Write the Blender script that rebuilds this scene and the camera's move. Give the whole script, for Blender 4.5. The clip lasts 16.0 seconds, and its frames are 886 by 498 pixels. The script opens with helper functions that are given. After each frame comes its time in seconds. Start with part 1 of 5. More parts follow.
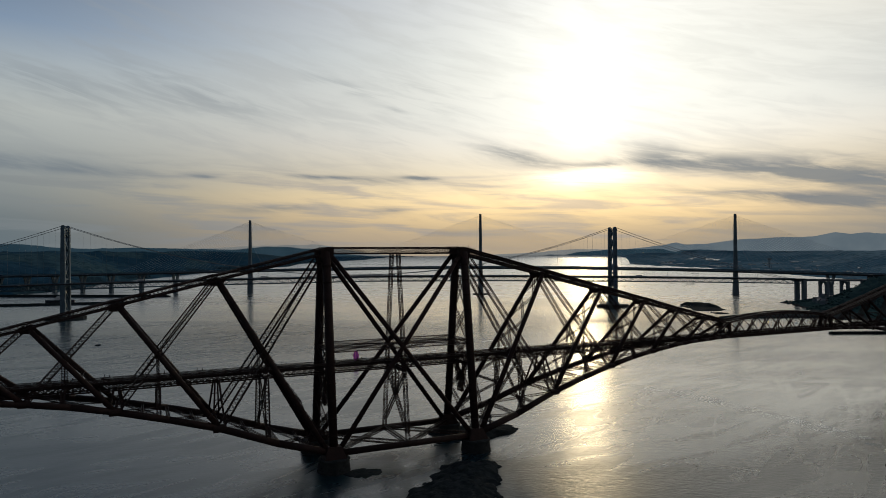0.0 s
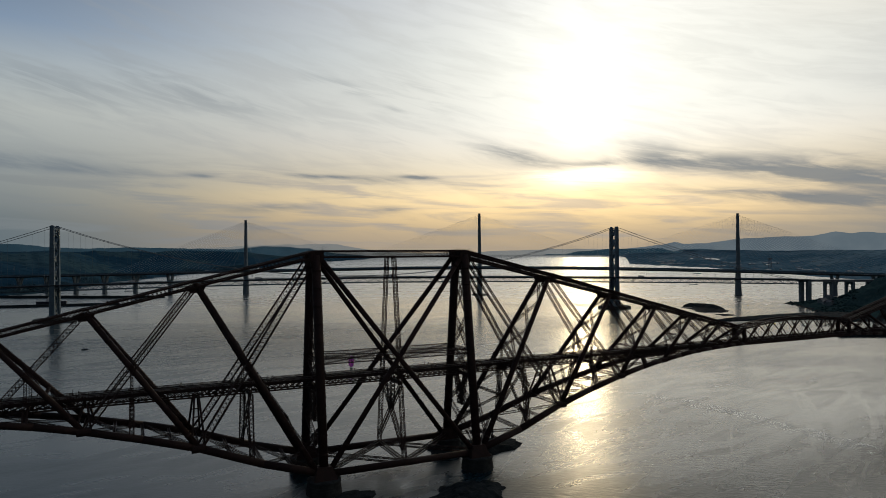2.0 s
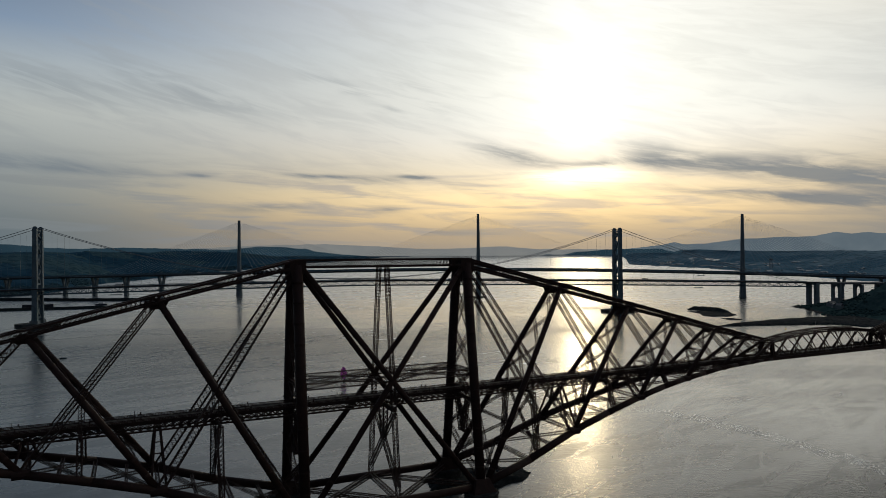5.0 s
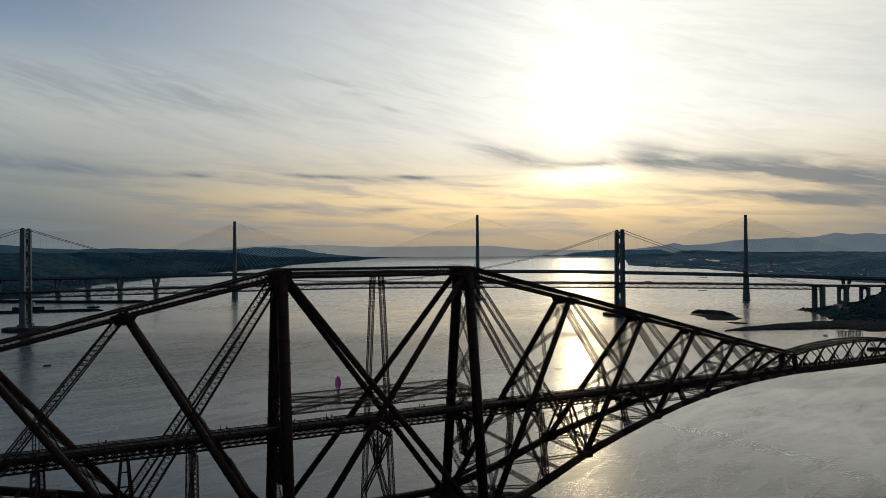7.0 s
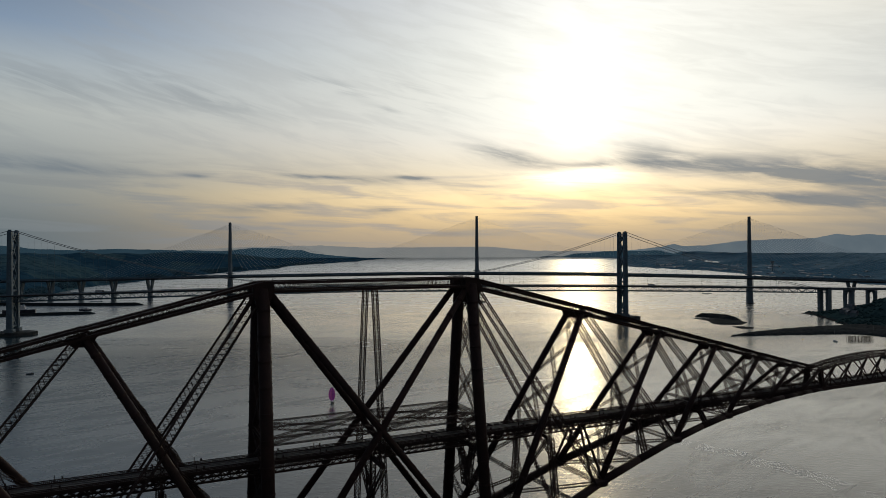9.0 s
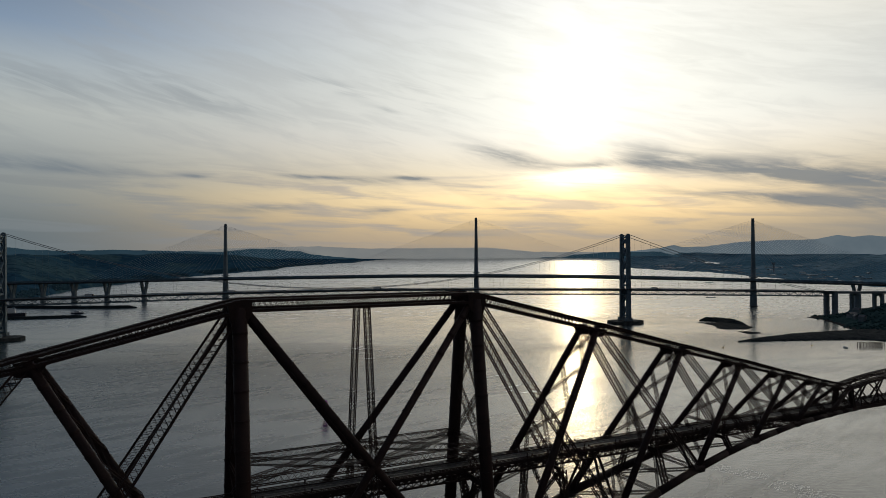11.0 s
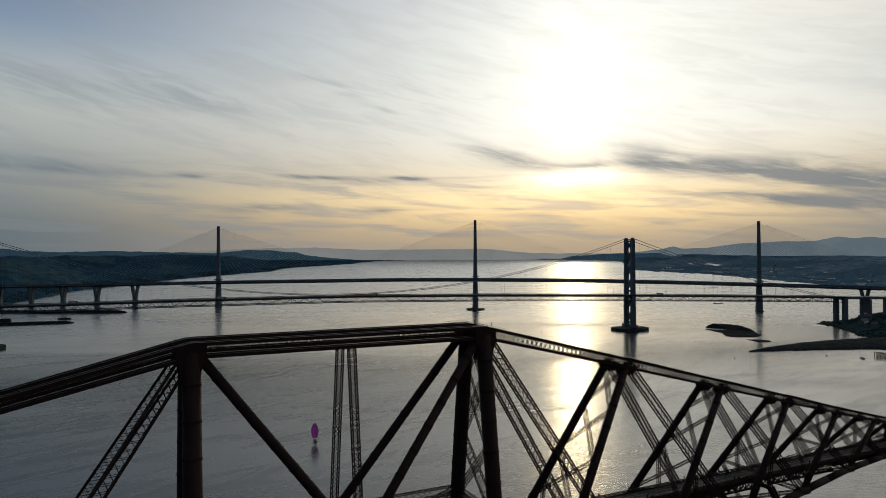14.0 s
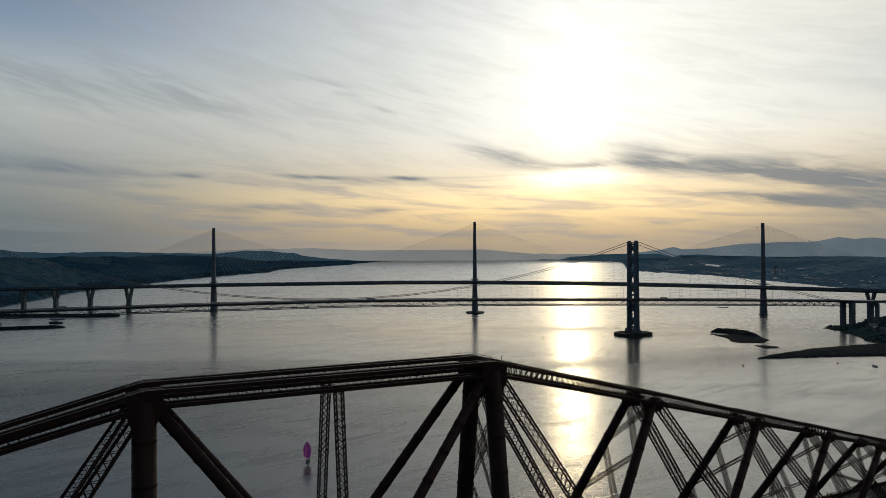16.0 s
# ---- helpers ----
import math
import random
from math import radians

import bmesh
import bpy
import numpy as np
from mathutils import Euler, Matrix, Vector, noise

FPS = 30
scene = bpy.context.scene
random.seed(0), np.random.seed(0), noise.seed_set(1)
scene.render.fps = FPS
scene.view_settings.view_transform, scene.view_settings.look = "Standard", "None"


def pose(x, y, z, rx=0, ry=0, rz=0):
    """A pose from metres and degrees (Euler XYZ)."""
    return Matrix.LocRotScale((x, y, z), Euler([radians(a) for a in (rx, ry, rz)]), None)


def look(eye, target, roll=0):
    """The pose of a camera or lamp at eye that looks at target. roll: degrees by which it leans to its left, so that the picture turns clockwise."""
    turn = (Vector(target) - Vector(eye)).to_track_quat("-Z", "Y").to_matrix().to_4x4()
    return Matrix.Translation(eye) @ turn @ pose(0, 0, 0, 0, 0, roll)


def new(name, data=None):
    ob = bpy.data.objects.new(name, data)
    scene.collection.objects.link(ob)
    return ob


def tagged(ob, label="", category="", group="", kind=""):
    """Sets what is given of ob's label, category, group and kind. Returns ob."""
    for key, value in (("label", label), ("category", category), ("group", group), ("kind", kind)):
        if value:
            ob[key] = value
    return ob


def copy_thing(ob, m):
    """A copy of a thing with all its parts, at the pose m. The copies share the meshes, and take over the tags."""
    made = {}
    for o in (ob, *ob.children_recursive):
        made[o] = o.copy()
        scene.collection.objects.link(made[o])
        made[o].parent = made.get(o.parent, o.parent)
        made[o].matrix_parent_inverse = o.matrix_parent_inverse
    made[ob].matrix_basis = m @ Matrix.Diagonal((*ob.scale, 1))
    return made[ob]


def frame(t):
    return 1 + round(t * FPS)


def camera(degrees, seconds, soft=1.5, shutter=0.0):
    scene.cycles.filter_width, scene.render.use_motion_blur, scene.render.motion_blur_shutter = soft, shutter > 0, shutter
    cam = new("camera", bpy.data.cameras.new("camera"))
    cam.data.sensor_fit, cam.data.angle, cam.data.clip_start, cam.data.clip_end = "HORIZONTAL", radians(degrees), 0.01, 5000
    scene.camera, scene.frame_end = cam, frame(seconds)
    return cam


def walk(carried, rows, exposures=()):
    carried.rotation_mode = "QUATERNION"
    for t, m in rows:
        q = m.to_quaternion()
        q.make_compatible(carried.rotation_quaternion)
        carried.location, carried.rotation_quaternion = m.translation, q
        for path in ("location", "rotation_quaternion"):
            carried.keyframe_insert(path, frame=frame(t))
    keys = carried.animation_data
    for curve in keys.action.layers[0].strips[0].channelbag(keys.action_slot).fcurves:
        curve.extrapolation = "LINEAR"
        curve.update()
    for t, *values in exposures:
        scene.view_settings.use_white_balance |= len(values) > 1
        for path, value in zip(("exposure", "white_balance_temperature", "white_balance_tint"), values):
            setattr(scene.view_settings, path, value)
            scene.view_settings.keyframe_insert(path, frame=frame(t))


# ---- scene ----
cam = camera(67.65, 16.0, soft=0.7)
PATH = [
    (0.0, (-127.973, -339.239, 106.549), (-85.978, -248.489, 107.411), -0.320),
    (1.0, (-122.865, -327.889, 107.539), (-80.753, -237.192, 108.338), -0.340),
    (2.0, (-117.688, -316.264, 108.662), (-75.461, -225.620, 109.418), -0.350),
    (3.0, (-112.453, -304.433, 109.906), (-70.114, -213.841, 110.639), -0.354),
    (4.0, (-107.172, -292.459, 111.264), (-64.724, -201.918, 111.989), -0.351),
    (5.0, (-101.858, -280.394, 112.729), (-59.302, -189.904, 113.459), -0.343),
    (6.0, (-96.520, -268.284, 114.299), (-53.858, -177.843, 115.044), -0.331),
    (7.0, (-91.168, -256.165, 115.974), (-48.402, -165.774, 116.742), -0.315),
    (8.0, (-85.810, -244.066, 117.757), (-42.941, -153.724, 118.553), -0.298),
    (9.0, (-80.456, -232.007, 119.654), (-37.485, -141.714, 120.481), -0.280),
    (10.0, (-75.112, -220.000, 121.673), (-32.041, -129.756, 122.532), -0.263),
    (11.0, (-69.785, -208.050, 123.827), (-26.614, -117.853, 124.715), -0.246),
    (12.0, (-64.481, -196.152, 126.130), (-21.210, -106.003, 127.041), -0.233),
    (13.0, (-59.204, -184.292, 128.600), (-15.835, -94.191, 129.527), -0.223),
    (14.0, (-53.959, -172.451, 131.257), (-10.492, -82.397, 132.190), -0.218),
    (15.0, (-48.749, -160.599, 134.124), (-5.184, -70.592, 135.051), -0.219),
    (16.0, (-43.577, -148.698, 137.229), (0.086, -58.739, 138.134), -0.227),
]
walk(cam, [(t, look(e, g, r)) for t, e, g, r in PATH])

# ---- world, sun ----
SUN_AZ, SUN_EL = radians(37.0), radians(12.3)      # azimuth from +Y towards +X
SUN_DIR = Vector((math.sin(SUN_AZ) * math.cos(SUN_EL), math.cos(SUN_AZ) * math.cos(SUN_EL), math.sin(SUN_EL)))


class Val:
    """A number or socket in a node tree, with arithmetic."""
    def __init__(self, tree, s):
        self.tree, self.s = tree, s

    def op(self, kind, *others, clamp=False):
        n = self.tree.nodes.new("ShaderNodeMath")
        n.operation, n.use_clamp = kind, clamp
        for i, o in enumerate((self, *others)):
            if isinstance(o, Val):
                self.tree.links.new(o.s, n.inputs[i])
            else:
                n.inputs[i].default_value = o
        return Val(self.tree, n.outputs[0])

    def __add__(self, o): return self.op("ADD", o)
    def __sub__(self, o): return self.op("SUBTRACT", o)
    def __mul__(self, o): return self.op("MULTIPLY", o)
    def __truediv__(self, o): return self.op("DIVIDE", o)
    def __pow__(self, o): return self.op("POWER", o)
    def exp(self): return self.op("EXPONENT")
    def clip(self): return self.op("ADD", 0.0, clamp=True)

    def smooth(self, a, b, lo=0.0, hi=1.0):
        n = self.tree.nodes.new("ShaderNodeMapRange")
        n.interpolation_type = "SMOOTHSTEP"
        self.tree.links.new(self.s, n.inputs[0])
        for i, v in enumerate((a, b, lo, hi)):
            n.inputs[i + 1].default_value = v
        return Val(self.tree, n.outputs[0])


def bump_at(u, v, u0, v0, su, sv, lean=0.0):
    """A soft oval spot in the sky round (u0, v0)."""
    du, dv = (u - u0), (v - v0)
    dv = dv - du * lean
    du, dv = du / su, dv / sv
    return ((du * du + dv * dv) * -1.0).exp()


def mixed(tree, fac, a, b, kind="MIX"):
    n = tree.nodes.new("ShaderNodeMix")
    n.data_type, n.blend_type = "RGBA", kind
    n.clamp_factor = True
    for sock, val in ((n.inputs[0], fac), (n.inputs[6], a), (n.inputs[7], b)):
        if isinstance(val, Val):
            tree.links.new(val.s, sock)
        elif isinstance(val, bpy.types.NodeSocket):
            tree.links.new(val, sock)
        elif isinstance(val, (int, float)):
            sock.default_value = val
        else:
            sock.default_value = (*val, 1)
    return n.outputs[2]


def make_world():
    world = bpy.data.worlds.new("evening_sky")
    scene.world = world
    world.use_nodes = True
    tree = world.node_tree
    tree.nodes.clear()
    coord = tree.nodes.new("ShaderNodeTexCoord")
    sep = tree.nodes.new("ShaderNodeSeparateXYZ")
    tree.links.new(coord.outputs["Generated"], sep.inputs[0])
    x, y, z = (Val(tree, o) for o in sep.outputs)
    u = x.op("ARCTAN2", y)                       # azimuth, radians
    v = z.op("ARCSINE")                          # elevation, radians
    # Clear sky behind the clouds
    sky = tree.nodes.new("ShaderNodeTexSky")
    sky.sky_type, sky.sun_disc = "NISHITA", False
    sky.sun_elevation, sky.sun_rotation = SUN_EL, SUN_AZ
    sky.dust_density, sky.air_density = 2.0, 1.0
    blue = mixed(tree, 1.0, sky.outputs[0], (0.075, 0.075, 0.075), "MULTIPLY")
    # Veil of high cloud: tone by elevation
    ramp = tree.nodes.new("ShaderNodeValToRGB")
    tree.links.new((v / 0.8).clip().s, ramp.inputs[0])
    els = ramp.color_ramp.elements
    tones = ((0.0, (0.345, 0.285, 0.220)), (0.034, (0.365, 0.298, 0.220)), (0.075, (0.405, 0.325, 0.215)), (0.11, (0.48, 0.395, 0.25)),
             (0.16, (0.42, 0.395, 0.33)), (0.21, (0.40, 0.395, 0.375)), (0.26, (0.35, 0.375, 0.385)), (0.36, (0.275, 0.335, 0.390)),
             (0.45, (0.195, 0.255, 0.355)), (0.62, (0.12, 0.18, 0.30)), (1.0, (0.11, 0.165, 0.28)))
    while len(els) < len(tones):
        els.new(0.5)
    for e, (pos, c) in zip(els, tones):
        e.position, e.color = pos, (*c, 1)
    # Noise stretched along the horizon
    def cloud(su, sv, lean, detail, rough, distortion, shift):
        comb = tree.nodes.new("ShaderNodeCombineXYZ")
        tree.links.new((u * su + shift).s, comb.inputs[0])
        tree.links.new(((v + u * lean) * sv).s, comb.inputs[1])
        n = tree.nodes.new("ShaderNodeTexNoise")
        tree.links.new(comb.outputs[0], n.inputs["Vector"])
        n.inputs["Scale"].default_value, n.inputs["Detail"].default_value = 1.0, detail
        n.inputs["Roughness"].default_value, n.inputs["Distortion"].default_value = rough, distortion
        return Val(tree, n.outputs[0])
    wisps = cloud(5.0, 26.0, 0.26, 6, 0.55, 0.7, 2.3)
    low = cloud(6.5, 70.0, 0.03, 6, 0.55, 0.5, 7.7)
    strands = cloud(11.0, 70.0, 0.22, 6, 0.56, 0.9, 5.9)
    ragged = cloud(12.0, 80.0, 0.13, 6, 0.56, 0.6, 4.1)
    soft = cloud(2.2, 7.0, 0.2, 3, 0.5, 0.3, 11.0)
    # Sun's aureole through the veil
    dot = x * SUN_DIR.x + y * SUN_DIR.y + z * SUN_DIR.z
    off = dot * -1.0 + 1.0
    side = (u - SUN_AZ).smooth(-0.7, 0.5, 0.70, 1.22)
    disc = (off * -2900.0).exp() * 9.0
    core = bump_at(u, v, SUN_AZ, 0.222, 0.050, 0.072) * 0.23 + bump_at(u, v, SUN_AZ + 0.02, 0.35, 0.14, 0.11) * 0.11
    halo = ((off * -8.5).exp() * 0.52 * side + (off * -110.0).exp() * 0.16) * v.smooth(0.0, 0.16, 0.18, 1.0)
    # Banks of darker cloud low over the water, with gaps
    foot = bump_at(u, v, 0.76, 0.129, 0.085, 0.011, -0.07) * 0.65 + bump_at(u, v, 0.92, 0.107, 0.12, 0.014, -0.17) * 0.92 + bump_at(u, v, 1.04, 0.087, 0.13, 0.015, -0.20) * 0.75
    foot = foot + bump_at(u, v, 0.745, 0.149, 0.060, 0.014, -0.16) * 0.42 + bump_at(u, v, 1.00, 0.120, 0.15, 0.020, -0.12) * 0.30
    foot = foot + bump_at(u, v, 0.97, 0.0685, 0.16, 0.0095, -0.11) * 1.15 + bump_at(u, v, 0.550, 0.146, 0.070, 0.013, -0.24) * 0.75
    foot = foot + bump_at(u, v, 0.664, 0.131, 0.055, 0.0040, 0.0) * 0.40 + bump_at(u, v, -0.108, 0.119, 0.13, 0.011, -0.05) * 0.8
    foot = foot + bump_at(u, v, 0.254, 0.116, 0.042, 0.0030, -0.03) * 1.0 + bump_at(u, v, 0.400, 0.1155, 0.026, 0.0030, -0.05)
    foot = foot + bump_at(u, v, 0.084, 0.113, 0.022, 0.0026, -0.05) * 0.8 + bump_at(u, v, 0.33, 0.112, 0.11, 0.007, -0.03) * 0.45
    foot = foot + bump_at(u, v, 0.18, 0.068, 0.060, 0.007, 0.05) * 0.6 + bump_at(u, v, 0.35, 0.066, 0.030, 0.006, 0.0) * 0.6
    foot = foot * (ragged * 0.5 + strands * 0.5).smooth(0.30, 0.64, 0.42, 1.18)
    thin = bump_at(u, v, -0.10, 0.223, 0.10, 0.016, -0.16) * 0.6 + bump_at(u, v, 0.289, 0.246, 0.060, 0.012, -0.32) * 0.7
    thin = thin + bump_at(u, v, 0.36, 0.216, 0.025, 0.004, -0.20) * 0.55 + bump_at(u, v, 0.10, 0.215, 0.12, 0.016, -0.14) * 0.6
    thin = thin + bump_at(u, v, 0.40, 0.235, 0.07, 0.018, -0.28) * 0.45 + bump_at(u, v, 0.03, 0.245, 0.09, 0.012, -0.2) * 0.45
    foot = (foot + thin * 0.42 * (wisps * 0.4 + strands * 0.6).smooth(0.36, 0.58, 0.10, 1.35)).clip()
    low_glow = bump_at(u, v, SUN_AZ, 0.113, 0.066, 0.014) * 1.35 + bump_at(u, v, SUN_AZ, 0.074, 0.42, 0.034) * 0.42
    # Thin streaks on the veil, thicker near the horizon
    veil = mixed(tree, (wisps * 0.62 + strands * 0.38).smooth(0.45, 0.63, 0.0, 0.30) * v.smooth(0.08, 0.18), ramp.outputs[0], (0.27, 0.29, 0.315))
    veil = mixed(tree, low.smooth(0.44, 0.66, 0.0, 0.80) * v.smooth(0.155, 0.10) * v.smooth(0.0, 0.03), veil, (0.235, 0.24, 0.255))
    base = mixed(tree, soft.smooth(0.48, 0.70, 0.0, 0.5) * v.smooth(0.22, 0.45) * off.smooth(0.03, 0.16), veil, blue)
    # Away from the sun, on its left, the veil thins to grey low down and blue high up
    left_ramp = tree.nodes.new("ShaderNodeValToRGB")
    tree.links.new((v / 0.8).clip().s, left_ramp.inputs[0])
    els = left_ramp.color_ramp.elements
    tones = ((0.0, (0.104, 0.142, 0.168)), (0.05, (0.110, 0.150, 0.175)), (0.144, (0.232, 0.268, 0.280)), (0.235, (0.380, 0.412, 0.402)),
             (0.31, (0.300, 0.358, 0.402)), (0.37, (0.155, 0.232, 0.345)), (0.48, (0.065, 0.112, 0.185)), (1.0, (0.050, 0.082, 0.140)))
    while len(els) < len(tones):
        els.new(0.5)
    for e, (pos, c) in zip(els, tones):
        e.position, e.color = pos, (*c, 1)
    gone = (u * -1.0 + SUN_AZ).op("MAXIMUM", 0.0) / 0.61
    gone = gone * gone
    gone = (gone * gone * -1.0).exp() * -1.0 + 1.0
    left_veil = mixed(tree, (wisps * 0.62 + strands * 0.38).smooth(0.45, 0.63, 0.0, 0.30) * v.smooth(0.08, 0.18), left_ramp.outputs[0], (0.25, 0.275, 0.295))
    left_veil = mixed(tree, low.smooth(0.44, 0.66, 0.0, 0.55) * v.smooth(0.155, 0.10) * v.smooth(0.0, 0.03), left_veil, (0.190, 0.215, 0.225))
    base = mixed(tree, gone, base, left_veil)
    # To the right of the sun it stays bright, and grey at the foot
    right = (u - SUN_AZ).op("MAXIMUM", 0.0)
    base = mixed(tree, right.smooth(0.03, 0.42) * v.smooth(0.17, 0.05) * 0.85, base, (0.20, 0.205, 0.20))
    base = mixed(tree, right.smooth(0.0, 0.45) * v.smooth(0.20, 0.36) * v.smooth(1.1, 0.6), base, (0.43, 0.42, 0.385))
    base = mixed(tree, (off * -9.0).exp() * v.smooth(0.12, 0.25) * 0.55, base, (0.405, 0.415, 0.395))
    # Dusk has begun opposite the sun
    far_side = mixed(tree, dot.smooth(-0.3, 0.70, 0.82, 0.0), base, (0.035, 0.045, 0.06))
    glow = mixed(tree, v.smooth(0.03, 0.20), (1.0, 0.66, 0.24), (1.0, 0.94, 0.785))
    shine = core + halo + low_glow * low.smooth(0.40, 0.66, 1.0, 0.45)
    shine = shine * foot.smooth(0.0, 1.0, 1.0, 0.18) * (wisps * 0.55 + strands * 0.45).smooth(0.40, 0.66, 1.04, 0.85)
    scaled = tree.nodes.new("ShaderNodeVectorMath")
    scaled.operation = "SCALE"
    tree.links.new(glow, scaled.inputs[0])
    tree.links.new(shine.s, scaled.inputs["Scale"])
    golden = tree.nodes.new("ShaderNodeVectorMath")
    golden.operation = "SCALE"
    golden.inputs[0].default_value = (1.0, 0.82, 0.46)
    tree.links.new((disc * foot.smooth(0.0, 1.0, 1.0, 0.18)).s, golden.inputs["Scale"])
    lit = tree.nodes.new("ShaderNodeVectorMath")
    lit.operation = "ADD"
    tree.links.new(scaled.outputs[0], lit.inputs[0])
    tree.links.new(golden.outputs[0], lit.inputs[1])
    dark = mixed(tree, foot * 0.80, far_side, (0.138, 0.172, 0.208))
    total = tree.nodes.new("ShaderNodeVectorMath")
    total.operation = "ADD"
    tree.links.new(dark, total.inputs[0])
    tree.links.new(lit.outputs[0], total.inputs[1])
    back = tree.nodes.new("ShaderNodeBackground")
    tree.links.new(total.outputs[0], back.inputs[0])
    back.inputs[1].default_value = 1.08
    out = tree.nodes.new("ShaderNodeOutputWorld")
    tree.links.new(back.outputs[0], out.inputs[0])


make_world()
sun_data = bpy.data.lights.new("sun", "SUN")
sun_data.energy, sun_data.angle, sun_data.color = 0.06, radians(2.0), (1.0, 0.76, 0.42)
sun = new("sun", sun_data)
sun.matrix_world = look(SUN_DIR * 3000, (0, 0, 0))


# ---- materials ----
def surface(name, dark, light, scale=1.0, rough=(0.5, 0.8), metal=0.0, bump=0.3, stain=None, detail_scale=None, per_object=0.0, gloss=0.5):
    """Grain and large blotches between two tones, with fine relief."""
    m = bpy.data.materials.new(name)
    m.use_nodes = True
    t = m.node_tree
    b = t.nodes["Principled BSDF"]
    co = t.nodes.new("ShaderNodeTexCoord")
    def noise_at(s, detail=6, distortion=0.0):
        n = t.nodes.new("ShaderNodeTexNoise")
        t.links.new(co.outputs["Object"], n.inputs["Vector"])
        n.inputs["Scale"].default_value, n.inputs["Detail"].default_value = s, detail
        n.inputs["Distortion"].default_value = distortion
        return Val(t, n.outputs[0])
    big, fine = noise_at(scale, 5, 0.5), noise_at(detail_scale or scale * 14, 6)
    c = mixed(t, big.smooth(0.3, 0.7), dark, light)
    c = mixed(t, fine.smooth(0.35, 0.75, 0.0, 0.5), c, tuple(0.6 * v for v in dark))
    if stain:
        c = mixed(t, noise_at(scale * 3.1, 7, 1.2).smooth(0.55, 0.72, 0.0, 0.7), c, stain)
    if per_object:
        info = t.nodes.new("ShaderNodeObjectInfo")
        c = mixed(t, Val(t, info.outputs["Random"]) * per_object, c, tuple(min(1, 1.5 * v) for v in light))
    t.links.new(c, b.inputs["Base Color"])
    t.links.new(fine.smooth(0.2, 0.8, *rough).s, b.inputs["Roughness"])
    b.inputs["Metallic"].default_value = metal
    b.inputs["Specular IOR Level"].default_value = gloss
    bn = t.nodes.new("ShaderNodeBump")
    bn.inputs["Strength"].default_value, bn.inputs["Distance"].default_value = bump, 0.05
    t.links.new(fine.s, bn.inputs["Height"])
    t.links.new(bn.outputs[0], b.inputs["Normal"])
    return m


